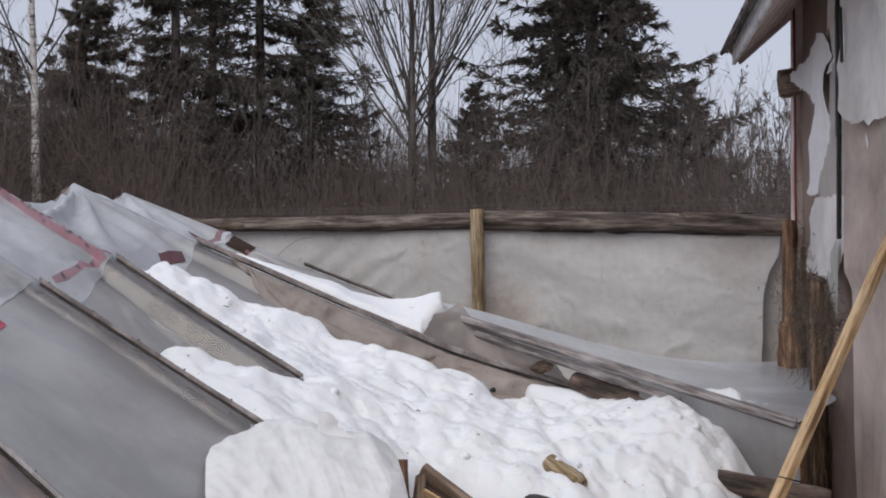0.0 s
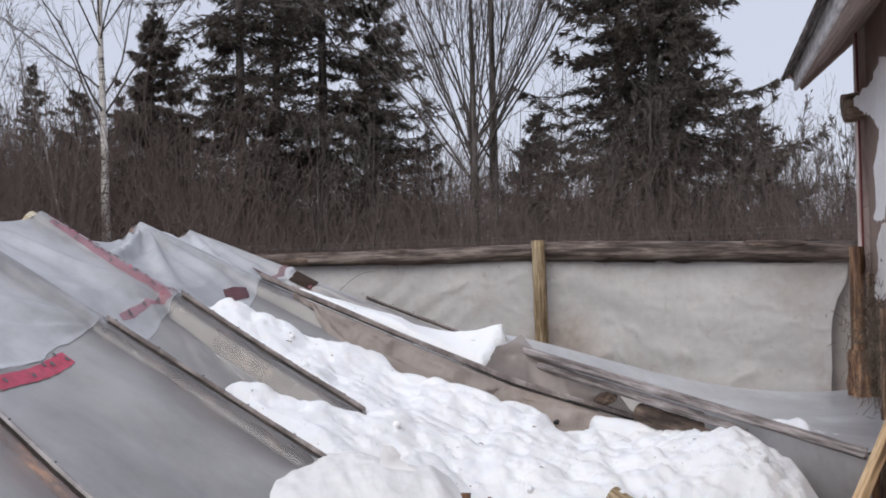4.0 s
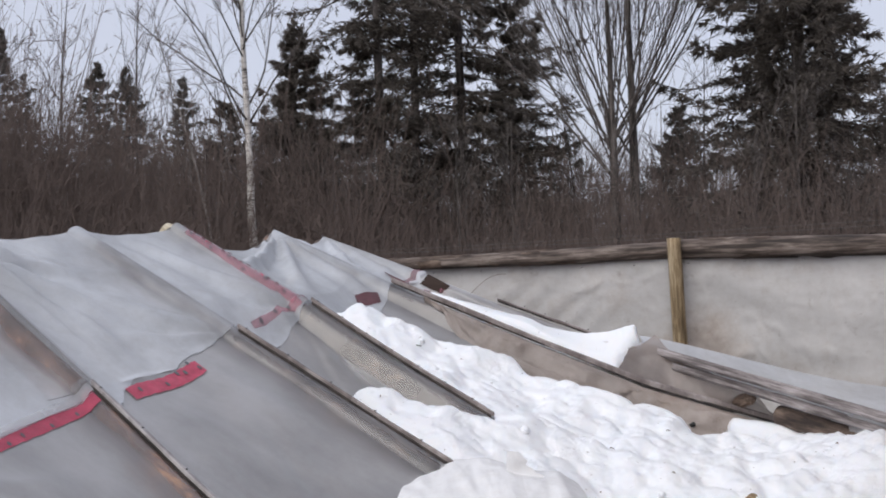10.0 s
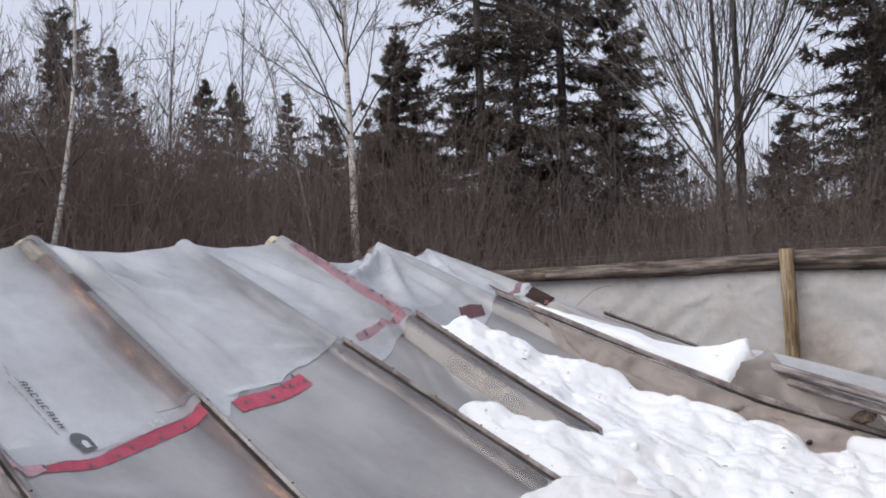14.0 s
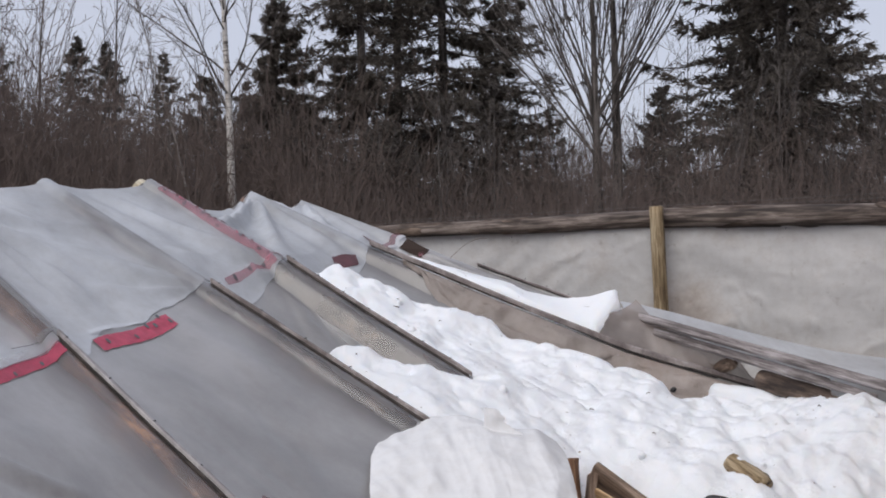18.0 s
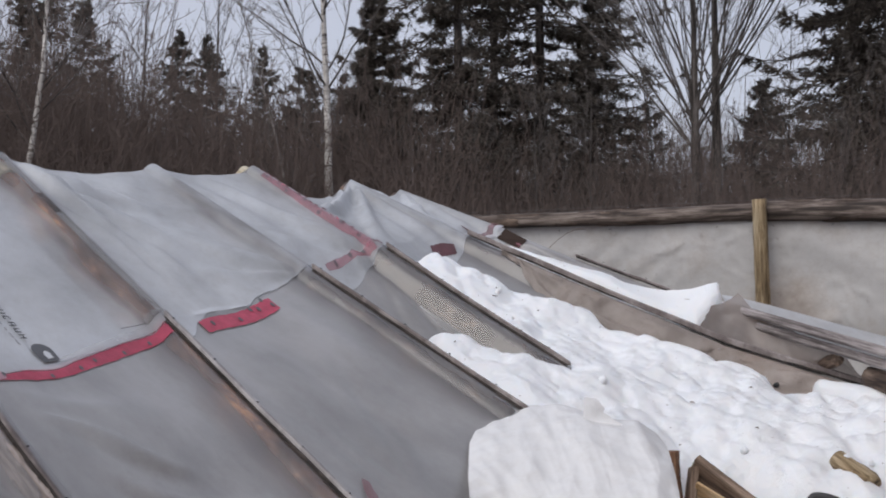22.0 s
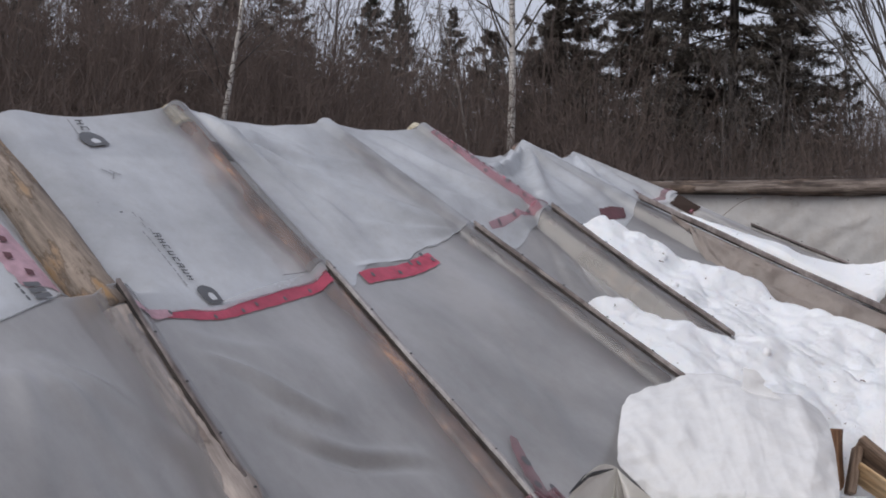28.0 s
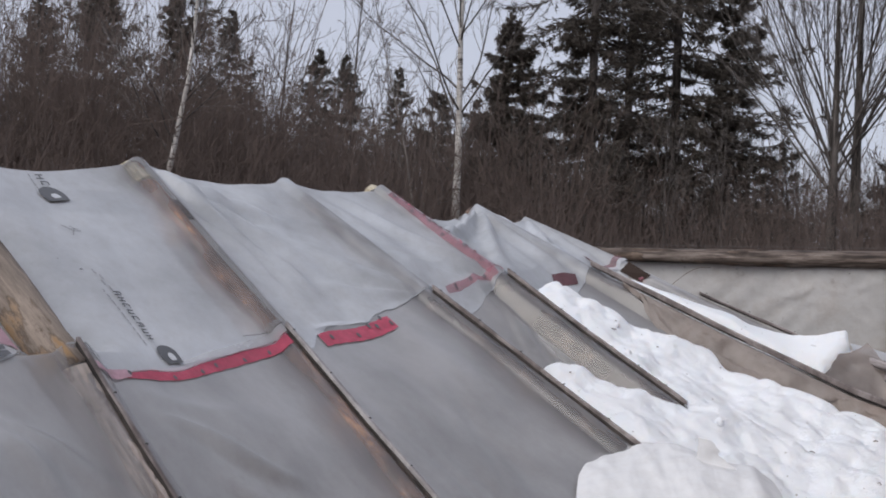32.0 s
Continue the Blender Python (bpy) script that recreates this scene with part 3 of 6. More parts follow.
def folded(k, s, v):
    out = 0.0
    for kk, s0, v0, s1, v1, wide, tall in FOLDS:
        if kk == k:
            a, b = (s1 - s0) * 0.85, (v1 - v0) * 0.78
            size = math.hypot(a, b)
            x, y = (s - s0) * 0.85, (v - v0) * 0.78
            t, off = (x * a + y * b) / size**2, (x * -b + y * a) / size
            off = off + 0.02 * np.sin(5 * t + s0 * 9)
            out = out + tall * np.exp(-((off / wide) ** 2)) * np.sin(np.pi * np.clip(t, 0, 1)) ** 0.8
    return out


def on_film(k, s, v):
    """The point of the film between rafters k and k + 1: it wraps the logs, sags and creases between them."""
    a, b = on_rafter(k, s), on_rafter(k + 1, s)
    v = np.clip(np.asarray(v, float), 0, 1)
    p = a * (1 - v)[..., None] + b * v[..., None]
    flat = p[..., 2].copy()
    gap = np.linalg.norm((b - a)[..., :2], axis=-1)
    hump = np.sin(np.pi * v)
    low = np.clip((s - 0.7) / 0.5, 0, 1)
    depth = (0.045, 0.045, 0.045, 0.035, 0.10, 0.05)[k] * (1 - low) + SAG[k] * low
    amp = 0.009 * hump**0.5
    noise_v = smooth_noise(v * 5 + s * 2.2 + k * 3, s * 1.3 + k, 40 + k, 3)
    fan = np.sin((7 + 3 * (k % 3)) * v / (0.22 + 0.55 * s) + k) * np.exp(-(((v - 0.4) / 0.3) ** 2)) * np.clip(1.15 - s, 0, 1) * np.clip(s / 0.2, 0, 1)
    z = flat - hump**0.7 * depth + amp * noise_v + 0.009 * fan * (k in (2, 3, 4)) + 2.4 * pulled(k, s, v) + folded(k, s, v)
    if k == 4:
        z = z + 0.014 * np.sin(46 * v + 6 * s) * np.exp(-(((v - 0.86) / 0.12) ** 2)) * np.clip(1 - s, 0, 1) ** 0.5
    for i, d in ((k, v * gap), (k + 1, (1 - v) * gap)):
        run = (on_rafter(i, s + 0.02) - on_rafter(i, s - 0.02))[..., :2]
        run = run / (np.linalg.norm(run, axis=-1, keepdims=True) + 1e-9)
        d = d * np.abs(run[..., 0] * (b - a)[..., 1] - run[..., 1] * (b - a)[..., 0]) / (gap + 1e-9)
        r = RAFT_R[i] * 1.1 + 0.006
        over = flat - RAFT_R[i] + np.sqrt(np.clip(r * r - d * d, 0, None))
        z = np.where(d < r, np.maximum(z, over), z)
    if k < 2:
        d = (1 - v if k == 0 else v) * gap
        z = z - 0.125 * np.exp(-((d / 0.10) ** 2)) * np.clip((0.99 - s) / 0.07, 0, 1)
    p[..., 2] = z + 0.008
    return p


roof = thing("greenhouse_roof_frame", "collapsed greenhouse roof frame of peeled log rafters", "roof frame")
for k, pts in enumerate(RAFT):
    r = RAFT_R[k]
    drop = Vector((0, 0, -r - 0.002))
    for n, (p, q) in enumerate(zip(pts[:-1], pts[1:])):
        over = (Vector(p) - Vector(q)).normalized() * (0.05 if n == 0 else 0.0)
        log("rafter", Vector(p) + drop + over, Vector(q) + drop, r * (0.90 if n == 0 else 1), r, (LOG_WARM if k == 2 else LOG_BROWN) if k != 1 else LOG_PEELED if n == 0 else LOG_PATCHED, 20 + 3 * k + n, roof, segs=22, knots=3 if k == 1 else 1, rough=0.10 if k == 1 else 0.03)
log("ridge_pole", (-2.55, 1.3, 1.72), (-1.72, 6.3, 1.84), 0.035, 0.035, LOG_BROWN, 31, roof)


def SPREAD(nv):
    """Columns across a bay, closer together beside the logs."""
    t = np.linspace(0, 1, nv + 1)
    return t - 0.11 * np.sin(2 * np.pi * t)


def sheet(name, s0, s1, material, ns, nv=34, lift=0.0, edge=None, place=on_film, cling=None):
    """One film across all the bays, from s0 to s1 along the rafters."""
    cols, tight = [], []
    for k in range(6):
        s, v = np.meshgrid(np.linspace(s0, s1, ns), SPREAD(nv)[: nv + (k == 5)], indexing="ij")
        if edge:
            s = s0 + (s - s0) * (1 + edge(k, v) / (s1 - s0))
        p = place(k, s, v)
        p[..., 2] += lift
        cols.append(p)
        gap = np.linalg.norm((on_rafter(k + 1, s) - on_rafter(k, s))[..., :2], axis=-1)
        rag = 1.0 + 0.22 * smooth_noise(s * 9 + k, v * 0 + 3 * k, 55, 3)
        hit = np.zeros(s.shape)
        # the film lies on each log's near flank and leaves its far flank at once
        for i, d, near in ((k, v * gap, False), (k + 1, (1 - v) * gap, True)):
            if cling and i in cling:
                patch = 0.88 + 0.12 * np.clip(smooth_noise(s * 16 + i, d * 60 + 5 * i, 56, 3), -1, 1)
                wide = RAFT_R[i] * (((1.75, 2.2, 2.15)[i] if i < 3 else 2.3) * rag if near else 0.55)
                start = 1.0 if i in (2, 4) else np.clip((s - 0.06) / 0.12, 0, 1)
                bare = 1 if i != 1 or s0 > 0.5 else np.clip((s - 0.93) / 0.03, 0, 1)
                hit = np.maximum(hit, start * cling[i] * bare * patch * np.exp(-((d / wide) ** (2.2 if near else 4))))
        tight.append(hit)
    p = np.concatenate(cols, 1)
    ob = fast_mesh(name, p.reshape(-1, 3), grid_faces(*p.shape[:2]), material)
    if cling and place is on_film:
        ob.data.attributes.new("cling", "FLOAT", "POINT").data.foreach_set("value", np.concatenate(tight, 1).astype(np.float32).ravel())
    return ob


HEM = {0: ((0.0, 0.6, 0.8, 0.88, 1.0), (1.06, 1.03, 0.99, 0.94, 0.92)),
       1: ((0.0, 0.05, 0.1, 0.275, 0.425, 0.52, 0.745, 1.0), (0.92, 1.0, 1.064, 1.042, 1.046, 1.034, 1.014, 1.018)),
       2: ((0.0, 0.1, 0.2, 0.285, 0.4, 0.54, 0.725, 0.87, 1.0), (1.06, 1.055, 1.0, 0.972, 0.966, 0.985, 0.972, 0.963, 0.98))}


def hem(k, v):
    """How far the torn lower hem of the upper film hangs past the splice."""
    if k in HEM:
        return np.interp(v, *HEM[k]) - 1.04 + (0.005 * np.sin(23 * v + k) + 0.003 * np.sin(61 * v)) * (k == 2)
    base = (0.02, 0.0, 0.0, -0.065, -0.05, 0.0)[k]
    return base + 0.014 * np.sin(5 * v + 2.3 * k) * np.sin(np.pi * v) + 0.007 * np.sin(17 * v + k)


def foot_edge(k, v):
    """The lower film is cut short beside the tarpaulin."""
    return -0.22 * np.clip((v - 0.12) / 0.1, 0, 1) * np.clip((1.0 - v) / 0.1, 0, 1) if k == 2 else 0.0 * v


def behind(k, s, v):
    p = on_film(k, 0 * s, v)
    p[..., 0] -= 1.9 * s
    p[..., 2] -= p[..., 2] * 1.05 * s
    return p


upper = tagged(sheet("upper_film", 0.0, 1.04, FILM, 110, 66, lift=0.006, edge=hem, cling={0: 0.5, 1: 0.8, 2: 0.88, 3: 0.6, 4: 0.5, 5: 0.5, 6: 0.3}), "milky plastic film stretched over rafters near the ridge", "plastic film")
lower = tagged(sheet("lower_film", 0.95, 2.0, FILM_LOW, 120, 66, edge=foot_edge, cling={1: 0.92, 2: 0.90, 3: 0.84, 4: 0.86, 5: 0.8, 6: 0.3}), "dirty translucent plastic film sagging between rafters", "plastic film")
tagged(sheet("rear_film", 0.0, 1.0, FILM_REAR, 14, 12, lift=0.006, place=behind), "milky plastic film over the far roof slope", "plastic film")
for k in range(6):
    v = np.linspace(0.02, 0.98, 50)
    p = on_film(k, 1.04 + hem(k, v), v)
    p[:, 2] += 0.004
    fast_mesh("hem", *tubes(p[None], 0.0012 * (1 + 0.35 * np.sin(11 * v + k) + 0.3 * np.sin(37 * v))[None], 6), FILM, upper)
s_, z_ = np.linspace(0, 2, 30), np.linspace(0, 1, 12)
p = on_rafter(6, s_)
p = np.stack([np.stack([p[:, 0], p[:, 1] + 0.05, (p[:, 2] - 0.02) * (1 - t)], -1) for t in z_], 1)
back = p.copy()[::-1]
back[..., 0] = -1.69 - 1.9 * np.linspace(1, 0, 30)[:, None]
back[..., 1] = np.linspace(6.15, 6.226, 30)[:, None]
back[..., 2] = (1.9 * np.linspace(0.03, 1, 30))[:, None] * (1 - z_)[None]
tagged(fast_mesh("gable_film", *join([(p.reshape(-1, 3), grid_faces(30, 12)), (back.reshape(-1, 3), grid_faces(30, 12))]), FILM_REAR), "plastic film closing the far gable", "plastic film")

for k in range(2):
    v = np.linspace(0.03, 0.97, 50)
    p = on_film(k, 2.0 + foot_edge(k, v) * 0.98, v)
    fast_mesh("frayed_hem", *tubes(p[None], 0.0015 * (1.2 + np.sin(31 * v + k))[None], 6), FILM, lower)
def lath(name, k, s0, s1, wide, thick, aside, lift, material, parent, seed, n=40):
    """A thin uneven strip laid along rafter k on top of the film."""
    s = np.linspace(s0, s1, n)
    c = on_rafter(k, s)
    c[:, 1] += aside + 0.0022 * smooth_noise(s * 12, s * 0, seed, 3)
    c[:, 2] += lift + 0.0016 * smooth_noise(s * 15, s * 0, seed + 1, 3)
    w = wide / 2 * (1 + 0.16 * smooth_noise(s * 22, s * 0, seed + 2, 3))
    ring = np.stack([np.stack([0 * w, a * w, b * thick / 2 + 0 * w], -1) for a, b in ((-1, -1), (-1, 0.6), (-0.7, 1), (0.7, 1), (1, 0.6), (1, -1))], 1)
    v = c[:, None] + ring
    i = np.arange(n * 6).reshape(n, 6)
    f = np.stack([i[:-1], np.roll(i, -1, 1)[:-1], np.roll(i, -1, 1)[1:], i[1:]], -1).reshape(-1, 4).tolist()
    return mesh(name, v.reshape(-1, 3), f + [i[0][::-1].tolist(), i[-1].tolist()], material, parent, smooth=False)


# battens along the lower halves of the rafters: a pale lath, a thin dark strip on its near edge, nails and frayed
# threads
rng = np.random.default_rng(91)
for k in range(1, 7):
    s0, s1 = (1.0, 1.78) if k == 4 else (1.0, 2.0) if k < 6 else (1.36, 2.0)
    b = thing("batten", "weathered wooden batten nailed over plastic film", "batten", "roof battens")
    pale = lath("strip", k, s0, s1, (0, 0.016, 0.019, 0.017, 0.021, 0.028, 0.020)[k], 0.014 if k != 5 else 0.024, 0.010, (0, 0.028, 0.036, 0.034, 0.035, 0.042, 0.036)[k], (0, LATH_GREY, LATH_PALE, LATH_GREY, LATH_GREY, LATH_GREY, LATH_GREY)[k], b, 300 + k)
    lath("strap", k, s0 + 0.005, s1 - 0.01, (0, 0.0085, 0.0075, 0.0085, 0.011, 0.009, 0.009)[k], 0.010, 0.0, 0.024 if k < 5 else 0.030, DARK_STRIP, b, 320 + k)
    for n in range(7):
        c = on_rafter(k, np.array(s0 + 0.03 + (s1 - s0 - 0.06) * n / 6.5)) + (0, 0.010, 0.042 if k < 5 else 0.048)
        fast_mesh("nail", *tubes(np.array([[c, c + (0, 0, 0.003), c + (0, 0, 0.004)]]), np.array([[0.004, 0.004, 0.0005]]), 8), DARK, pale)
    q = rng.uniform(s0, s1, 22)
    c = on_rafter(k, q) + (0, -0.001, 0.026)
    d = np.stack([rng.normal(0, 0.004, 22), -rng.uniform(0.003, 0.014, 22), -rng.uniform(0.0, 0.006, 22)], -1)
    tagged(fast_mesh("frayed_thread", *tubes(np.stack([c, c + d * 0.6, c + d], 1), np.full((22, 3), 0.0009), 3), DARK_STRIP, b), kind="stuff")
for k, reach in ((2, 0.055), (4, 0.075)):
    a, c = Vector(RAFT[k][0]), Vector(RAFT[k][1])
    up = (a - c).normalized()
    log("rafter_end", a - up * 0.05 - Vector((0, 0, RAFT_R[k] - 0.004)), a + up * reach - Vector((0, 0, RAFT_R[k] - 0.004)), RAFT_R[k] * 0.95, RAFT_R[k] * 0.8, CUT_WOOD, 95 + k, roof, segs=10, knots=0)


# ---- tape and print on the film ----
def film_at(s, bays):
    """The film at s, with the bay and the place across it in one number."""
    k = int(np.clip(math.floor(bays), 0, 5))
    return on_film(k, np.array(s), np.array(bays - k))


def film_strip(name, ctrl, width, material, label="", parent=None, lift=0.010, n=40, seed=0):
    """A ribbon along (bay, s, v) control points on the film; the width may be a list, one for each point."""
    c = np.array([(q[1], q[0] + q[2]) for q in ctrl], float)
    q = np.linspace(0, len(c) - 1, n)
    c = np.stack([np.interp(q, np.arange(len(c)), c[:, i]) for i in (0, 1)], -1)
    ease = np.convolve(np.pad(c[:, 0], 4, "edge"), np.ones(9) / 9, "valid")
    c[:, 0] = ease
    d = np.gradient(c, axis=0) * (0.9, 0.75)
    d /= np.linalg.norm(d, axis=1, keepdims=True)
    w = (np.interp(q, np.arange(len(ctrl)), width) if isinstance(width, list) else width) / 2 * (1 + 0.05 * np.sin(np.arange(n) * 1.1 + seed))
    rows = []
    for m in (-1, -0.5, 0, 0.5, 1):
        e = c + np.stack([-d[:, 1] / 0.9, d[:, 0] / 0.75], -1) * (w * m)[:, None]
        rows.append(np.array([film_at(a, b) for a, b in e]))
    v = np.stack(rows, 1)
    v[..., 2] += lift
    ob = fast_mesh(name, v.reshape(-1, 3), grid_faces(n, 5), material, parent)
    return tagged(ob, label, "tape" if not parent else "", "")


def film_shape(name, k, s0, v0, outline, material, parent=None, lift=0.010, label=""):
    """A flat print on the film: outline in metres down the slope and across."""
    o = np.array(outline, float)
    p = on_film(k, s0 + o[:, 0] / 0.79, v0 + o[:, 1] / 0.82)
    p[:, 2] += lift
    return mesh(name, p, [list(range(len(p)))], material, parent, label, smooth=False)


def dots(strip, k, places, r=0.007, lift=0.014):
    a = np.arange(10) * 0.628
    for s, v in places:
        film_shape("mark", k, s, v, np.stack([r * np.cos(a), r * np.sin(a)], -1), INK, strip, lift)


def scraps(strip, k, path, count, seed, other=RED, lift=0.017):
    """Torn maroon shreds left along a faded tape."""
    rng = np.random.default_rng(seed)
    path = np.array(path)
    for q in np.linspace(0, len(path) - 1.001, count):
        i, f = int(q), q % 1
        s, v = path[i] * (1 - f) + path[i + 1] * f + rng.normal(size=2) * (0.004, 0.008)
        a = np.sort(rng.uniform(0, 6.28, 7))
        r = rng.uniform(0.004, 0.013, 7)
        film_shape("shred", k, s, v, np.stack([1.5 * r * np.cos(a), r * np.sin(a)], -1), MAROON if rng.uniform() < 0.6 else other, strip, lift)


t = film_strip("red_tape", [(1, 1.073, 0.09), (1, 1.053, 0.275), (1, 1.056, 0.44), (1, 1.043, 0.565), (1, 1.03, 0.75), (1, 1.026, 0.985)], [0.008, 0.034, 0.036, 0.040, 0.038, 0.036], RED, "bright red sheathing tape sealing a film joint", lift=0.004, n=60)
dots(t, 1, [(1.06, 0.17), (1.068, 0.36), (1.064, 0.49), (1.05, 0.57), (1.046, 0.72), (1.04, 0.86)], 0.006, 0.0075)
film_strip("pink_tape", [(1, 1.066, 0.03), (1, 1.07, 0.10), (1, 1.06, 0.17)], [0.02, 0.03, 0.02], PALE_PINK, "faded end of a red tape", lift=0.0065)
t = film_strip("red_tape", [(2, 1.018, 0.20), (2, 1.024, 0.42), (2, 1.026, 0.66)], 0.043, RED, "short bright red tape piece on dirty film", lift=0.005)
dots(t, 2, [(1.02, 0.26), (1.03, 0.42), (1.01, 0.52), (1.02, 0.56), (1.0, 0.61), (1.03, 0.64)], 0.007, 0.0085)
film_strip("film_edge", [(2, 0.978, 0.20), (2, 0.984, 0.36), (2, 0.997, 0.5)], [0.012, 0.022, 0.006], FILM, "thin milky film edge folded over red tape", lift=0.018)
film_strip("film_edge", [(1, 1.035, 0.43), (1, 1.02, 0.62), (1, 1.008, 0.80), (1, 1.006, 0.985)], [0.008, 0.020, 0.022, 0.026], FILM_THIN, "pale milky film edge folded over red tape", lift=0.014)
film_strip("tie_cord", [(1, 0.985, 0.78), (1, 0.995, 0.88), (1, 1.0, 0.985)], 0.0025, DARK_STRIP, "thin dark cord along a film joint", lift=0.022)
t = film_strip("pink_tape", [(3, 0.08, 0.955), (3, 0.3, 0.95), (3, 0.6, 0.935), (3, 0.95, 0.94)], [0.030, 0.042, 0.044, 0.05], PINK, "faded pink tape running down a rafter")
dots(t, 3, [(0.14, 0.95), (0.3, 0.935), (0.43, 0.95), (0.55, 0.925), (0.7, 0.95), (0.84, 0.935)], 0.009)
scraps(t, 3, [(0.1, 0.975), (0.3, 0.966), (0.6, 0.955), (0.94, 0.955)], 20, 5)
t = film_strip("pink_tape", [(3, 0.85, 0.48), (3, 0.87, 0.70), (3, 0.905, 0.88), (3, 0.95, 0.95)], [0.026, 0.034, 0.036, 0.05], PINK, "faded pink tape across a film joint")
dots(t, 3, [(0.86, 0.58), (0.875, 0.74), (0.90, 0.88)], 0.010)
film_strip("pink_tape", [(3, 0.95, 0.99), (4, 0.93, 0.06), (4, 0.82, 0.10)], 0.03, PINK, "twisted end of faded pink tape")
film_strip("pink_tape", [(0, 0.45, 0.76), (0, 0.65, 0.79), (0, 0.80, 0.80), (0, 0.94, 0.81)], 0.09, PALE_PINK, "wide pale pink printed tape under the bare log")
for n in range(5):
    film_shape("mark", 0, 0.55 + 0.08 * n, 0.785 + 0.012 * (-1) ** n, [(-0.012, -0.008), (0.011, -0.01), (0.013, 0.007), (-0.008, 0.011)], MAROON, bpy.data.objects["pink_tape.003"], 0.016)
t = film_strip("pink_tape", [(2, 1.56, 0.185), (2, 1.60, 0.15), (2, 1.645, 0.12), (2, 1.70, 0.09), (2, 1.73, 0.07), (2, 1.755, 0.03)], [0.018, 0.032, 0.036, 0.045, 0.062, 0.03], ROSE, "loose dark rose tape near the film edge", lift=0.012)
dots(t, 2, [(1.63, 0.14)], 0.012)
dots(t, 2, [(1.69, 0.10), (1.71, 0.15)], 0.009)
t = film_strip("pink_tape", [(1, 1.75, 0.69), (1, 1.748, 0.80), (1, 1.744, 0.90), (2, 1.752, 0.0), (2, 1.74, 0.08), (2, 1.725, 0.16)], [0.026, 0.045, 0.03, 0.048, 0.036, 0.03], ROSE, "crumpled dark rose tape over a rafter foot", lift=0.016)
scraps(t, 1, [(1.75, 0.71), (1.748, 0.82), (1.75, 0.97)], 9, 8, ROSE, 0.022)
scraps(t, 2, [(1.74, 0.02), (1.73, 0.08), (1.725, 0.15)], 6, 9, ROSE, 0.022)
film_strip("maroon_tape", [(4, 0.82, 0.79), (4, 0.89, 0.85), (4, 0.95, 0.91)], 0.06, MAROON, "dark maroon tape patch above the snow")
film_strip("maroon_tape", [(5, 0.72, 0.735), (5, 0.79, 0.755), (5, 0.86, 0.785), (5, 0.90, 0.81)], [0.012, 0.03, 0.034, 0.016], MAROON, "folded maroon tape at a torn film corner", lift=0.02)
film_strip("pink_tape", [(5, 0.87, 0.79), (5, 0.93, 0.87), (5, 0.98, 0.94), (5, 1.01, 0.985)], [0.02, 0.045, 0.05, 0.03], ROSE, "faded rose tape near a torn corner", lift=0.017)
film_strip("film_edge", [(5, 0.93, 0.83), (5, 0.985, 0.885), (5, 1.03, 0.965)], [0.016, 0.022, 0.016], FILM, "pale film edge beside a dark tear", lift=0.024)
# flat dark shape painted on for the dark inside seen through a tear
film_shape("tear_patch", 5, 1.075, 0.908, [(-0.052, -0.019), (-0.026, 0.033), (0.056, 0.003), (0.024, -0.017)], TEAR_DARK, lift=0.022)
tagged(bpy.data.objects["tear_patch"], "dark brown patch drawn as a hole in torn film", "patch")
film_strip("pale_tape", [(5, 1.03, 0.86), (5, 1.12, 0.885)], 0.02, PINK, "pale pink tape strip beside a dark tear")
w = np.linspace(0, 1, 16)
p = np.stack([-0.82 + 0.18 * w, 5.75 + 0 * w, 1.615 + 0.088 * np.sin(1.5 * w) + 0.012 * np.sin(3 * w)], -1)
tagged(fast_mesh("grass_stem", *tubes(p[None], np.full((1, 16), 0.0014), 5), DRY_WEED), "dry curved grass stem caught on film", "stem")

prints = thing("film_print", "grey printed marks on milky film", "print")


def leaf(r):
    """A badge with one rounded flank."""
    a = np.linspace(math.pi / 2, math.pi * 1.5, 14)
    return np.concatenate([np.stack([r * 1.05 * np.cos(a), 1.1 * r * np.sin(a)], -1), [(0.9 * r, -0.75 * r), (0.9 * r, 1.05 * r)]])


for s0, v0, r in ((0.146, 0.47, 0.040), (0.998, 0.395, 0.030)):
    film_shape("badge", 1, s0, v0, leaf(r), INK, prints, 0.014)
    film_shape("badge_hole", 1, s0 + 0.016, v0 + 0.004, leaf(r * 0.34), PRINT_GAP, prints, 0.017)
bar = lambda a, b: [(-a, -b), (a, -b), (a, b), (-a, b)]


def letter_block(s0, v0, tall, wide, shape):
    """One printed sign as strokes: uprights and a crossbar, with gaps between them."""
    film_shape("stroke", 1, s0, v0, bar(0.0022, tall), INK, prints, 0.013)
    if shape != 1:
        film_shape("stroke", 1, s0 + wide, v0 - 0.003, bar(0.0022, tall), INK, prints, 0.013)
    for v in ((-1,), (-1, 1), (0,), (1, 0))[shape % 4]:
        film_shape("stroke", 1, s0 + wide / 2, v0 + v * tall * 1.05, bar(wide * 0.42, 0.0026), INK, prints, 0.0132)


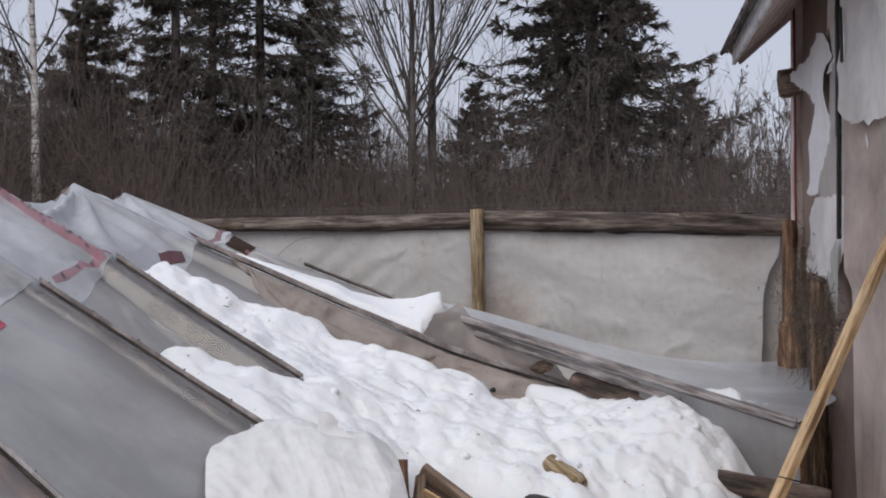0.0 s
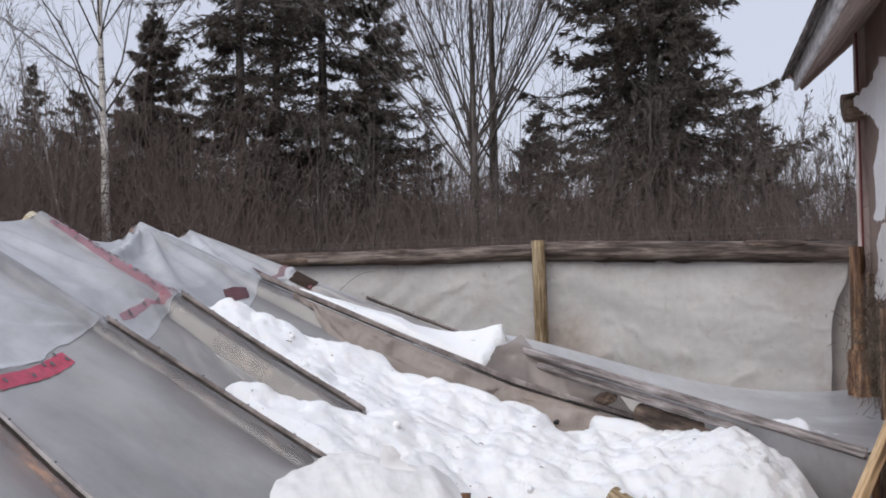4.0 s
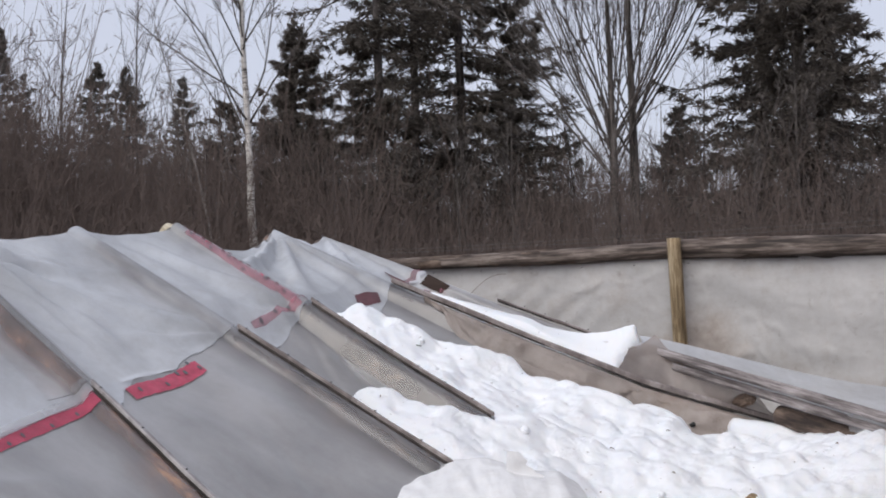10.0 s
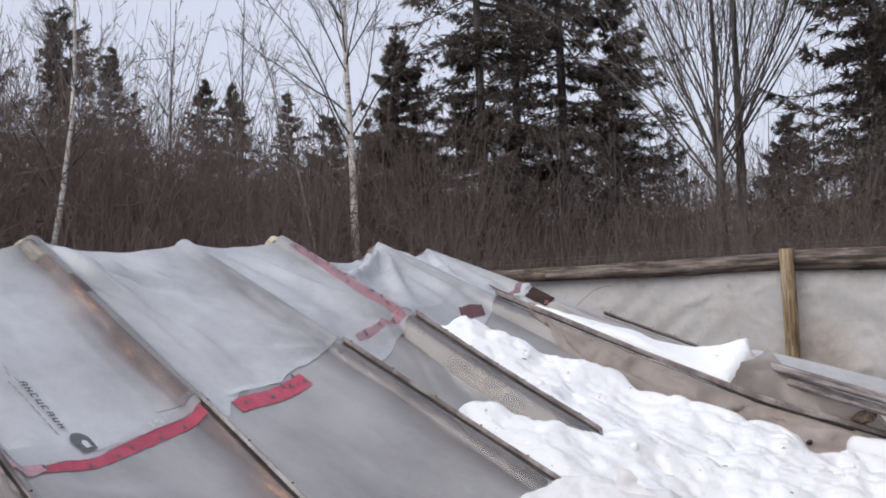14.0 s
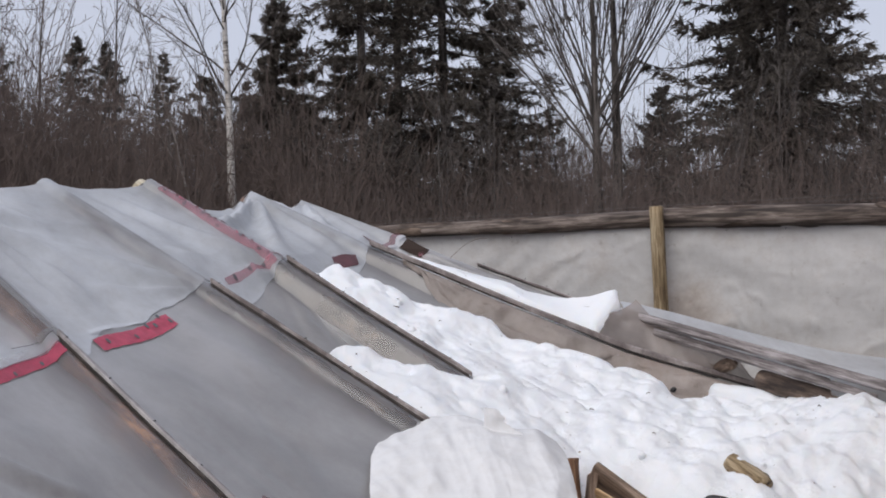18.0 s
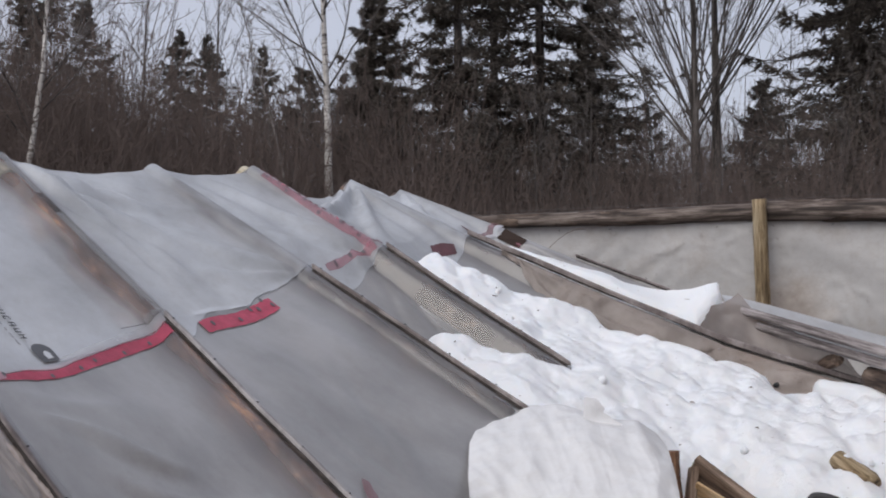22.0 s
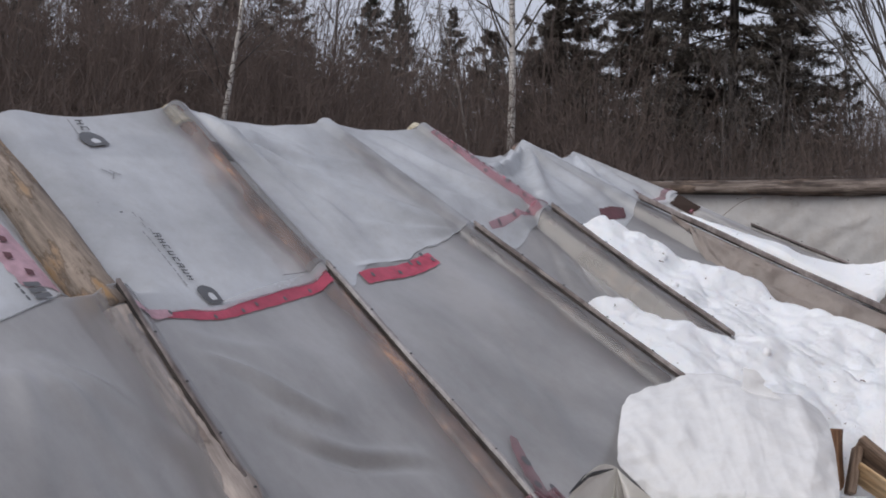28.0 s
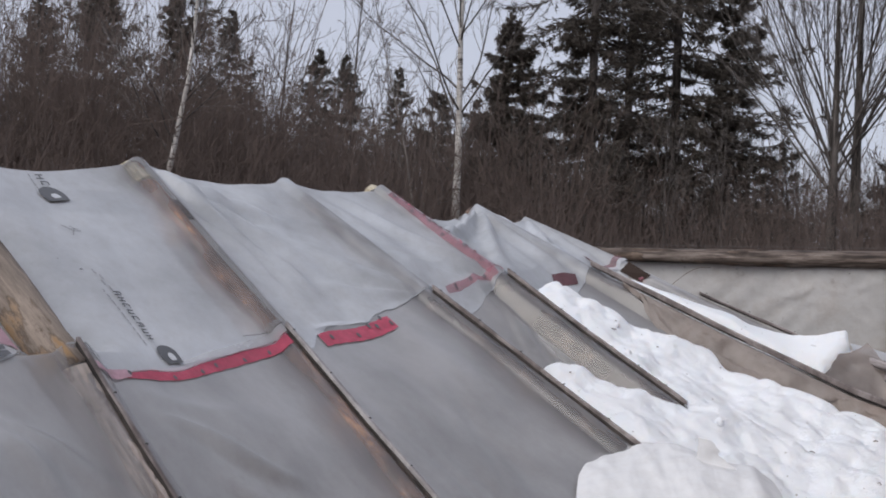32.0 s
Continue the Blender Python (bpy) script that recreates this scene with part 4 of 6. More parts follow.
for n in range(8):
    letter_block(0.712 + 0.0285 * n, 0.372 + 0.0005 * n, 0.0125 - 0.0003 * n, 0.015, (3, 2, 1, 0, 1, 3, 0, 2)[n])
for n in range(2):
    letter_block(0.03 + 0.034 * n, 0.478 + 0.004 * n, 0.014, 0.018, 2 - n)
for n in range(4):
    film_shape("small_bar", 1, 0.03 + 0.022 * n, 0.435, bar(0.007, 0.0022), INK_FAINT, prints)
for n in range(9):
    film_shape("small_bar", 1, 0.70 + 0.03 * n, 0.326 + 0.001 * n, bar(0.010 if n % 3 else 0.006, 0.0024), INK_FAINT, prints)
for n in range(4):
    film_shape("small_bar", 1, 0.60 + 0.03 * n, 0.352 + 0.012 * (n % 2), bar(0.010, 0.0022), INK_FAINT, prints)
for ds, dv, turn in ((0, 0, 1), (0.012, 0.03, 1), (0.028, 0.012, -1)):
    film_shape("stroke", 1, 0.35 + ds, 0.40 + dv, [(-0.016, -0.010 * turn), (-0.013, -0.013 * turn), (0.016, 0.010 * turn), (0.013, 0.013 * turn)], INK_FAINT, prints)
film_shape("speck", 1, 0.58, 0.31, bar(0.003, 0.005), INK, prints)
film_shape("speck", 1, 0.52, 0.25, bar(0.002, 0.003), INK_FAINT, prints)
for n in range(3):
    film_shape("bar", 0, 0.925 + 0.03 * n, 0.775, bar(0.009, 0.020), INK, prints, 0.014)
    film_shape("small_bar", 0, 0.925 + 0.03 * n, 0.73, bar(0.009, 0.003), INK, prints, 0.014)

# long board along the broken rafter, and the film past it
plank("loose_board", (0.02, 5.44, 1.345), (1.253, 4.117, 1.03), 0.038, 0.024, GREY_BOARD, up=(-0.55, -0.6, 0.6))
tagged(bpy.data.objects["loose_board"], "grey weathered board lying over plastic film", "board")
plank("under_board", (0.05, 5.42, 1.29), (0.92, 4.49, 1.065), 0.036, 0.022, GREY_BOARD, up=(-0.55, -0.6, 0.6))
tagged(bpy.data.objects["under_board"], "second grey board tucked under the long board", "board")
log("broken_log", (0.56, 4.92, 1.09), (0.95, 4.52, 0.985), 0.042, 0.045, DARK_LOG, 44)
tagged(bpy.data.objects["broken_log"], "broken brown rafter log half buried in snow", "log")
log("buried_log", (0.86, 4.02, 0.865), (1.30, 3.92, 0.795), 0.040, 0.045, DARK_LOG, 47, segs=20)
tagged(bpy.data.objects["buried_log"], "dark wet log end beside the snow heap", "log")
log("stub_log", (0.40, 5.24, 1.10), (0.452, 5.05, 1.147), 0.029, 0.027, CRATE_WOOD, 45, segs=12)
tagged(bpy.data.objects["stub_log"], "sawn log end poking out of film", "log")

n, m = 60, 24
s, v = np.meshgrid(np.linspace(0, 1, n), np.linspace(0, 1, m), indexing="ij")
a_ = on_rafter(5, 1.56 + 0.42 * s) + (0, 0.03, 0.03)
b_ = np.stack([0.07 + 0.42 * s, 5.42 - 0.38 * s, 1.36 - 0.21 * s], -1)
p = a_ * (1 - v)[..., None] + b_ * v[..., None]
p[..., 2] += 0.045 * np.exp(-((s / 0.12) ** 2)) * v - 0.04 * np.sin(np.pi * v) * np.sin(np.pi * s) + 0.012 * np.sin(26 * s + 5 * v) * np.sin(np.pi * v) + 0.006 * smooth_noise(s * 14, v * 7, 62)
tagged(fast_mesh("draped_film", p.reshape(-1, 3), grid_faces(n, m), FILM_DRAPE), "grey brown film draped over a broken rafter end", "plastic film")
p = on_film(4, 1.10 + 0.85 * s, 0.975 - 0.10 * v * np.clip(s * 4, 0.05, 1))
fold = 0.016 * smooth_noise(s * 40 + 8 * v, v * 4, 63, 4)
p[..., 1] -= np.abs(fold) * np.sin(np.pi * np.clip(v + 0.15, 0, 1))
p[..., 2] += 0.010 + fold * np.clip(v * 4, 0, 1)
gathered = tagged(fast_mesh("gathered_film", p.reshape(-1, 3), grid_faces(n, m), FILM_PEACH), "brown stained film gathered along a rafter", "plastic film")
fast_mesh("hem", *tubes(p[None, :, -1], np.full((1, n), 0.0015), 5), FILM_PEACH, gathered)
fast_mesh("hem", *tubes(p[None, :, 0], np.full((1, n), 0.0015), 5), FILM_PEACH, gathered)
log("knot", (0.20, 5.09, 1.03), (0.22, 5.05, 1.04), 0.014, 0.010, DARK, 46, segs=6, knots=0)
tagged(bpy.data.objects["knot"], "dark cut branch stub poking from film", "branch stub")
n, m = 60, 30
s, v = np.meshgrid(np.linspace(0, 1, n), np.linspace(0, 1, m), indexing="ij")
near = np.stack([0.02 + 1.24 * s, 5.44 - 1.33 * s, 1.345 - 0.315 * s], -1)
far = np.stack([0.0 + 1.93 * s, 5.62 + 0.62 * np.sin(1.6 * s), 1.38 - 0.33 * np.sin(1.9 * s) ** 1.2 - 0.02 * s], -1)
p = near * (1 - v)[..., None] + far * v[..., None]
p[..., 2] += -0.10 * np.sin(np.pi * v) * np.sin(np.pi * s) ** 0.6 + 0.012 * smooth_noise(s * 9, v * 5, 61) * np.sin(np.pi * v) + 0.01
p[..., 0] += 0.11 * s**9 * np.sin(np.pi * v) ** 0.8 * (1 + 0.4 * np.sin(17 * v))
p[..., 2] -= 0.05 * s**14 * np.sin(np.pi * v)
ob = fast_mesh("fallen_film", p.reshape(-1, 3), grid_faces(n, m), FILM)
tagged(ob, "loose milky film draped from board to end wall", "plastic film")
fast_mesh("hem", *tubes(p[None, :, 0], np.full((1, n), 0.003), 5), FILM, ob)
p = near.copy()[:, :1].repeat(m, 1)
p[..., 2] -= 0.55 * v
p[..., 0] += 0.05 * v + (0.016 * np.sin(s * 60) + 0.01 * np.sin(s * 23)) * v
p[..., 1] += 0.10 * v
p = p[36:]
ob = fast_mesh("hanging_film", p.reshape(-1, 3), grid_faces(n - 36, m), FILM_LOW)
tagged(ob, "wrinkled milky film hanging below the grey board", "plastic film")

# ---- end wall: rails, posts, film ----
log("rail", (-2.05, 7.31, 1.80), (0.19, 6.95, 1.82), 0.036, 0.05, LOG_GREY, 51, None, label="weathered grey log rail on top of the wall", bend=-0.01, segs=60)
log("rail", (0.20, 6.95, 1.82), (1.93, 6.50, 1.785), 0.058, 0.06, LOG_GREY, 52, None, label="weathered grey log rail on top of the wall", segs=50)
for ob in [o for o in bpy.data.objects if o.name.split(".")[0] == "rail"]:
    tagged(ob, category="rail", group="wall rails")
log("post", (0.245, 6.87, 0.0), (0.20, 6.87, 1.885), 0.045, 0.04, POST_WOOD, 53)
tagged(bpy.data.objects["post"], "peeled yellow log post of the end wall", "post")
corner = thing("corner_post", "shaggy orange brown bark post at the wall end", "post")
log("shaft", (1.822, 6.09, 0.0), (1.815, 6.09, 1.80), 0.042, 0.035, POST_ORANGE, 54, corner, rough=0.22, segs=40)
log("foot", (1.838, 6.08, 0.0), (1.835, 6.08, 1.27), 0.105, 0.078, POST_ORANGE, 55, corner, rough=0.28, segs=30)
plank("splinter", (1.880, 6.06, 1.24), (1.872, 6.06, 1.66), 0.036, 0.014, CRATE_WOOD, corner, up=(0, 1, 0))
ns, nv = 220, 60
s, v = np.meshgrid(np.linspace(0, 1, ns), np.linspace(0, 1, nv), indexing="ij")
x = np.where(s < 0.55, -2.4 + (0.2 + 2.4) * s / 0.55, 0.2 + (1.88 - 0.2) * (s - 0.55) / 0.45)
y = np.where(s < 0.55, 7.42 + (7.0 - 7.42) * s / 0.55, 7.0 + (6.52 - 7.0) * (s - 0.55) / 0.45)
z = 0.1 + 1.68 * v
wr = np.where(s < 0.55, np.sin((x * 0.8 - z * 0.7) * 46 + 2.2 * np.sin(3 * z + x) + 1.5 * smooth_noise(x * 2.5, z * 2, 18, 2)) * np.clip(0.6 + 0.8 * smooth_noise(x * 2, z * 3, 8), 0.1, 1), smooth_noise(x * 3, z * 4, 7)) * np.where(s < 0.55, 0.0075, 0.014)
wr = wr + 0.015 * smooth_noise(x * 2, z * 2, 9)
edge = np.interp(z, (1.02, 1.15, 1.27, 1.43, 1.53, 1.62, 1.73), (1.777, 1.787, 1.80, 1.809, 1.831, 1.882, 1.895)) + 0.006 * smooth_noise(z * 9, z * 0, 17, 3)
x = np.where(s > 0.55, 0.2 + (edge - 0.2) * (s - 0.55) / 0.45, x)
f = fast_mesh("wall_film", np.stack([x, y - 0.015 + wr, z], -1).reshape(-1, 3), grid_faces(ns, nv), FILM_WALL)
tagged(f, "stained milky plastic film hung on the end wall", "plastic film")

u, v = np.meshgrid(np.linspace(0, 1, 30), np.linspace(0, 1, 50), indexing="ij")
x, z = 1.62 + 0.36 * u, 0.1 + 1.66 * v
tagged(fast_mesh("under_film", np.stack([x, 6.80 - 0.27 * u + 0.012 * smooth_noise(x * 14, z * 5, 19), z], -1).reshape(-1, 3), grid_faces(30, 50), FILM_GREY), "older brown stained film behind the wall film", "plastic film")

# bark left on the rails, and staples along the film's top edge
rng = np.random.default_rng(57)
for ob, r0, r1, size in ((bpy.data.objects["rail"], 0.036, 0.05, 2.27), (bpy.data.objects["rail.001"], 0.058, 0.06, 1.79)):
    for _ in range(9):
        a0, a1 = sorted(rng.uniform(0, 6.28, 2))
        a1 = a0 + rng.uniform(0.5, 1.3)
        z0 = rng.uniform(0.02, 0.85) * size
        u, w = np.meshgrid(np.linspace(0, 1, 30), np.linspace(0, 1, 9), indexing="ij")
        half = (a1 - a0) / 2 * np.sin(np.pi * u) ** 0.5 * (1 + 0.25 * smooth_noise(u * 14, w * 0, int(rng.integers(99))))
        an = (a0 + a1) / 2 + half * (2 * w - 1)
        z = z0 + rng.uniform(0.12, 0.4) * u
        r = (r0 + (r1 - r0) * z / size) * 1.07 + 0.002 * smooth_noise(u * 9, w * 5, 3)
        off = -0.01 * np.sin(np.pi * z / size) if ob.name == "rail" else 0
        fast_mesh("bark_strip", np.stack([r * np.cos(an), r * np.sin(an) + off, z], -1).reshape(-1, 3), grid_faces(30, 9), DARK_LOG, ob)
for n in range(12):
    x0 = -1.9 + 0.31 * n
    y0 = (7.42 - 0.42 * (x0 + 2.4) / 2.6 if x0 < 0.2 else 7.0 - 0.48 * (x0 - 0.2) / 1.68) - 0.08
    c = np.array([(x0, y0, 1.735), (x0 + 0.012, y0, 1.738)])
    fast_mesh("staple", *tubes(c[None], np.full((1, 2), 0.0016), 6), DARK, f)

# ---- wires over the rail ----
for y0, z0, sag in ((8.8, 1.985, 0.02), (9.3, 2.05, 0.03)):
    t = np.linspace(0, 1, 40)
    p = np.stack([-9 + 13 * t, y0 + 2.6 - 3.4 * t, z0 - sag * np.sin(np.pi * t) * 2 + 0.008 * np.sin(9 * t)], -1)
    tagged(fast_mesh("fence_wire", *tubes(p[None], np.full((1, 40), 0.0012), 4), WIRE), "thin wire strung along the brush", "wire", "fence wires")
for x0, y0 in ((-9, 11.4), (4, 8.0)):
    log("fence_stake", (x0, y0, 0), (x0, y0, 2.3), 0.04, 0.035, LOG_GREY, 58, segs=10)
for ob in [o for o in bpy.data.objects if o.name.startswith("fence_stake")]:
    tagged(ob, "grey wooden stake carrying fence wires", "stake", "fence stakes")

# ---- house corner ----
house = thing("house", "old house corner wrapped in dirty plastic film", "house")


def wall_x(y):
    return 1.92 - 0.157 * (6.25 - y)


s, v = np.meshgrid(np.linspace(0.5, 4.65, 130), np.linspace(0, 1, 90), indexing="ij")
z = v * 3.3
pleat = np.clip((1.25 - z) / 0.6, 0, 1)
x = wall_x(s) + 0.02 * smooth_noise(s * 3, v * 3, 11) + 0.014 * smooth_noise(s * 9, v * 4, 12) * pleat + 0.012 * np.sin(s * 34 + 3 * z) * pleat
x -= 0.03 * np.clip((z - 1.5), 0, 0.05) / 0.05 * (s < 5.0)
fast_mesh("wall_film", np.stack([x - 0.02, s, z], -1).reshape(-1, 3), grid_faces(130, 90), FILM_HOUSE, house)
for n in range(17):
    y0, y1 = 0.5, 6.2
    z0 = 0.2 * n
    plank("wall_board", (wall_x(y0) + 0.07, y0, z0 + 0.1), (wall_x(y1) + 0.07, y1, z0 + 0.1), 0.03, 0.192, PALE_BOARD, house, up=(0, 0, 1))
plank("corner_board", (wall_x(6.2) + 0.04, 6.2, 0.0), (wall_x(6.2) + 0.03, 6.2, 3.4), 0.17, 0.05, SOFFIT, house, up=(0, 1, 0))
plank("red_trim", (wall_x(6.2) - 0.045, 6.15, 1.70), (wall_x(6.2) - 0.060, 6.15, 3.3), 0.012, 0.012, RED_PAINT, house, up=(0, 1, 0))
plank("seam_batten", (wall_x(4.65) - 0.085, 4.65, 1.69), (wall_x(4.65) - 0.085, 4.65, 2.12), 0.012, 0.02, DARK, house, up=(1, 0, 0))
plank("seam_batten", (wall_x(4.66) - 0.085, 4.66, 2.10), (wall_x(4.67) - 0.090, 4.67, 3.3), 0.024, 0.02, DARK, house, up=(1, 0, 0))
log("beam_end", (wall_x(6.2) + 0.1, 6.14, 2.55), (wall_x(6.2) - 0.13, 6.16, 2.53), 0.075, 0.07, CRATE_WOOD, 71, house, segs=10)


def flap(name, pts, material, parent, bulge=0.03, n=14):
    """A torn sheet: a bent quad of corners a, b, c, d (a-b top, d-c foot) with a ragged edge."""
    a, b, c, d = (np.array(q, float) for q in pts)
    u, w = np.meshgrid(np.linspace(0, 1, n), np.linspace(0, 1, 2 * n), indexing="ij")
    u2 = u * (1 + 0.10 * np.sin(9 * w) + 0.06 * np.sin(23 * w))
    p = (a * (1 - u2)[..., None] + b * u2[..., None]) * (1 - w)[..., None] + (d * (1 - u2)[..., None] + c * u2[..., None]) * w[..., None]
    p[..., 1] -= bulge * np.sin(3.1 * u) * (1 + 0.5 * np.sin(7 * w))
    return fast_mesh(name, p.reshape(-1, 3), grid_faces(n, 2 * n), material, parent)


def on_wall(y, z, off=0.06):
    return (wall_x(y) - off, y, z)


def torn(name, outline, material, off, seed, label="", relief=0.012, step=0.03):
    """A torn sheet lying on the house wall, from its outline (along the wall, height), with a ragged edge and crumples."""
    rng = np.random.default_rng(seed)
    rim = []
    for (y0, z0), (y1, z1) in zip(outline, outline[1:] + outline[:1]):
        k = max(1, int(math.hypot(y1 - y0, z1 - z0) / step))
        for i in range(k):
            j = 0.0 if i == 0 else 0.006
            rim.append(Vector((y0 + (y1 - y0) * i / k + rng.normal() * j, z0 + (z1 - z0) * i / k + rng.normal() * j)))
    ys, zs = [q[0] for q in rim], [q[1] for q in rim]
    inner = [Vector((y + rng.uniform(-0.2, 0.2) * step, z + rng.uniform(-0.2, 0.2) * step)) for y in np.arange(min(ys), max(ys), step) for z in np.arange(min(zs), max(zs), step)]
    edges = [(i, (i + 1) % len(rim)) for i in range(len(rim))]
    co, _, faces = geometry.delaunay_2d_cdt(rim + inner, edges, [list(range(len(rim)))], 1, 1e-5)[:3]
    y, z = np.array([q[0] for q in co]), np.array([q[1] for q in co])
    bulge = relief * (smooth_noise(y * 7, z * 7, seed, 3) + 0.5 * np.abs(smooth_noise(y * 17, z * 13, seed + 1, 2)))
    return mesh(name, np.stack([wall_x(y) - off - bulge, y, z], -1).tolist(), [tuple(f) for f in faces], material, house, label)


torn("torn_paper", [(6.20, 2.56), (5.81, 2.579), (5.50, 2.587), (5.24, 2.626), (5.10, 2.593), (4.93, 2.467), (5.04, 2.41), (5.04, 2.24), (4.96, 2.178), (5.04, 2.118), (5.15, 2.028), (5.24, 1.958), (5.29, 1.897), (5.49, 1.893), (5.58, 1.924), (5.48, 2.0), (5.38, 2.149), (5.30, 2.27), (5.33, 2.326), (5.84, 2.454)],
     FILM_PAPER, 0.062, 141, "torn white paper", 0.014)
torn("pale_film", [(5.24, 2.62), (5.14, 2.75), (5.10, 3.2), (4.64, 3.2), (4.64, 2.39), (5.04, 2.41), (4.93, 2.467), (5.10, 2.58)], FILM_PALE, 0.048, 142)
torn("grey_film", [(5.06, 2.44), (4.64, 2.42), (4.64, 2.07), (4.64, 1.84), (5.31, 1.86), (5.19, 2.02), (5.0, 2.178), (5.08, 2.24)], FILM_GREY, 0.052, 143)
torn("torn_film", [(5.38, 1.883), (4.66, 1.873), (4.65, 1.652), (4.87, 1.521), (5.257, 1.532), (5.664, 1.548), (5.595, 1.612), (5.461, 1.727), (5.511, 1.80)], FILM_PALE, 0.060, 144)
torn("frayed_film", [(4.93, 1.60), (4.74, 1.70), (4.66, 1.47), (4.80, 1.36), (4.93, 1.41), (5.02, 1.52)], FILM_GREEN, 0.075, 145)
torn("stained_film", [(4.610, 3.2), (3.200, 3.2), (3.200, 1.97), (3.490, 2.06), (3.860, 2.084), (4.115, 2.11), (4.150, 2.09), (4.194, 2.115), (4.340, 2.12), (4.487, 2.15), (4.590, 2.2), (4.605, 2.37), (4.550, 2.52)], FILM_PALE, 0.085, 146, relief=0.02, step=0.045)
torn("loose_film", [(4.180, 3.2), (3.200, 3.2), (3.200, 2.2), (3.630, 2.3), (3.930, 2.52), (4.060, 2.75)], FILM_PALE, 0.105, 147, relief=0.02, step=0.045)
torn("torn_scrap", [(4.115, 2.04), (4.090, 2.06), (4.075, 2.02), (4.100, 2)], FILM_PAPER, 0.09, 148)
flap("tan_film", [on_wall(6.16, 3.3, 0.0), on_wall(4.64, 3.3, 0.0), on_wall(4.64, 0.0, -0.02), on_wall(6.16, 0.0, 0.0)], FILM_TAN, house, 0.004, 24)
plank("slit", on_wall(4.43, 2.36, 0.115), on_wall(4.46, 2.58, 0.115), 0.012, 0.012, DARK, house, up=(1, 0, 0))
log("bark_stump", (1.742, 5.35, 0.0), (1.718, 5.35, 1.50), 0.066, 0.026, SHAGGY, 76, rough=0.25, segs=40)
tagged(bpy.data.objects["bark_stump"], "ragged grey bark post against the house wall", "post")
# dark board that stands in for the shaded gap between post and house
plank("gap_shade", (1.925, 6.04, 0.9), (1.905, 6.04, 1.62), 0.05, 0.02, DARK_LOG, up=(0, 1, 0))
tagged(bpy.data.objects["gap_shade"], "dark strip in place of the shaded gap beside the corner post", "slat")
# eave: fascia, soffit boards, rafters' ends
e0, e1 = Vector((1.552, 6.2, 2.635)), Vector((0.657, 0.5, 2.635))
rise = Vector((0.9, 0, 0.8)).normalized()
plank("fascia", e0 + Vector((0, 0, 0.045)), e1 + Vector((0, 0, 0.045)), 0.02, 0.10, PALE_TRIM, house)
for n in range(7):
    a = rise * (0.06 + 0.105 * n)
    plank("soffit_board", e0 + a + Vector((0, 0, 0.02)), e1 + a + Vector((0, 0, 0.02)), 0.10, 0.016, SOFFIT, house, up=(-0.8, 0, 0.9))
plank("barge_board", e0 + Vector((0, 0.012, 0.04)), e0 + rise * 1.0 + Vector((0, 0.012, 0.04)), 0.02, 0.11, SOFFIT, house)
plank("roofing", e0 + rise * 0.58 + Vector((-0.04, 0.02, 0.075)), e1 + rise * 0.58 + Vector((-0.04, 0, 0.075)), 1.2, 0.02, BATTEN, house, up=(-0.8, 0, 0.9))
plank("leaning_lumber", (0.641, 2.98, 0.52), (1.508, 3.74, 1.84), 0.036, 0.03, LUMBER, up=(0.5, -1, 0))
tagged(bpy.data.objects["leaning_lumber"], "pale new lumber strip leaning against the house wall", "lumber")
log("nail", (1.0, 3.24, 1.0), (0.93, 3.22, 1.02), 0.002, 0.002, DARK, 3, bpy.data.objects["leaning_lumber"], segs=4, sides=6, knots=0)
bpy.data.objects["nail"].matrix_parent_inverse = bpy.data.objects["leaning_lumber"].matrix_world.inverted()

# the rest of the house, out of view
plank("back_wall", (wall_x(0.5) + 4.0, 0.5, 1.6), (wall_x(6.2) + 4.0, 6.2, 1.6), 0.15, 3.2, PALE_BOARD, house)
plank("end_wall", (wall_x(0.5) + 0.1, 0.5, 1.6), (wall_x(0.5) + 4.0, 0.5, 1.6), 0.15, 3.2, PALE_BOARD, house)
plank("end_wall", (wall_x(6.2) + 0.12, 6.16, 1.6), (wall_x(6.2) + 4.0, 6.16, 1.6), 0.12, 3.2, PALE_BOARD, house)
for side, run in ((0, rise * 2.05), (1, Vector((-rise.x, 0, rise.z)) * 3.0)):
    o0, o1 = (e0, e1) if side == 0 else (e0 + Vector((5.0, 0, 0)), e1 + Vector((5.0, 0, 0)))
    plank("roof_slope", o0 + run * 0.5 + Vector((0.0, 0.02, 0.10)), o1 + run * 0.5 + Vector((0.0, 0, 0.10)), run.length + 0.05, 0.03, BATTEN, house, up=(-run.z if side == 0 else run.z, 0, abs(run.x)))

# dry weeds and bark hanging at the corner post
rng = np.random.default_rng(77)
st = np.concatenate([rng.normal(size=(700, 3)) * (0.05, 0.10, 0.13) + (1.87, 5.95, 1.36), rng.normal(size=(900, 3)) * (0.06, 0.12, 0.16) + (1.74, 5.45, 1.32), rng.normal(size=(300, 3)) * (0.015, 0.07, 0.05) + (1.60, 4.86, 1.34)])
d = rng.normal(size=(1900, 3)) * (0.6, 0.4, 1.0) - (0.1, 0.35, 0.3)
step = np.linspace(0, 1, 3)[None, :, None]
p = st[:, None] + d[:, None] * 0.05 * step + rng.normal(size=(1900, 3, 3)) * 0.005
tagged(fast_mesh("dry_weeds", *tubes(p, np.full((1900, 3), 0.0013), 3), DRY_WEED), "tangle of dry brown weeds at the corner post", "weeds", kind="stuff")


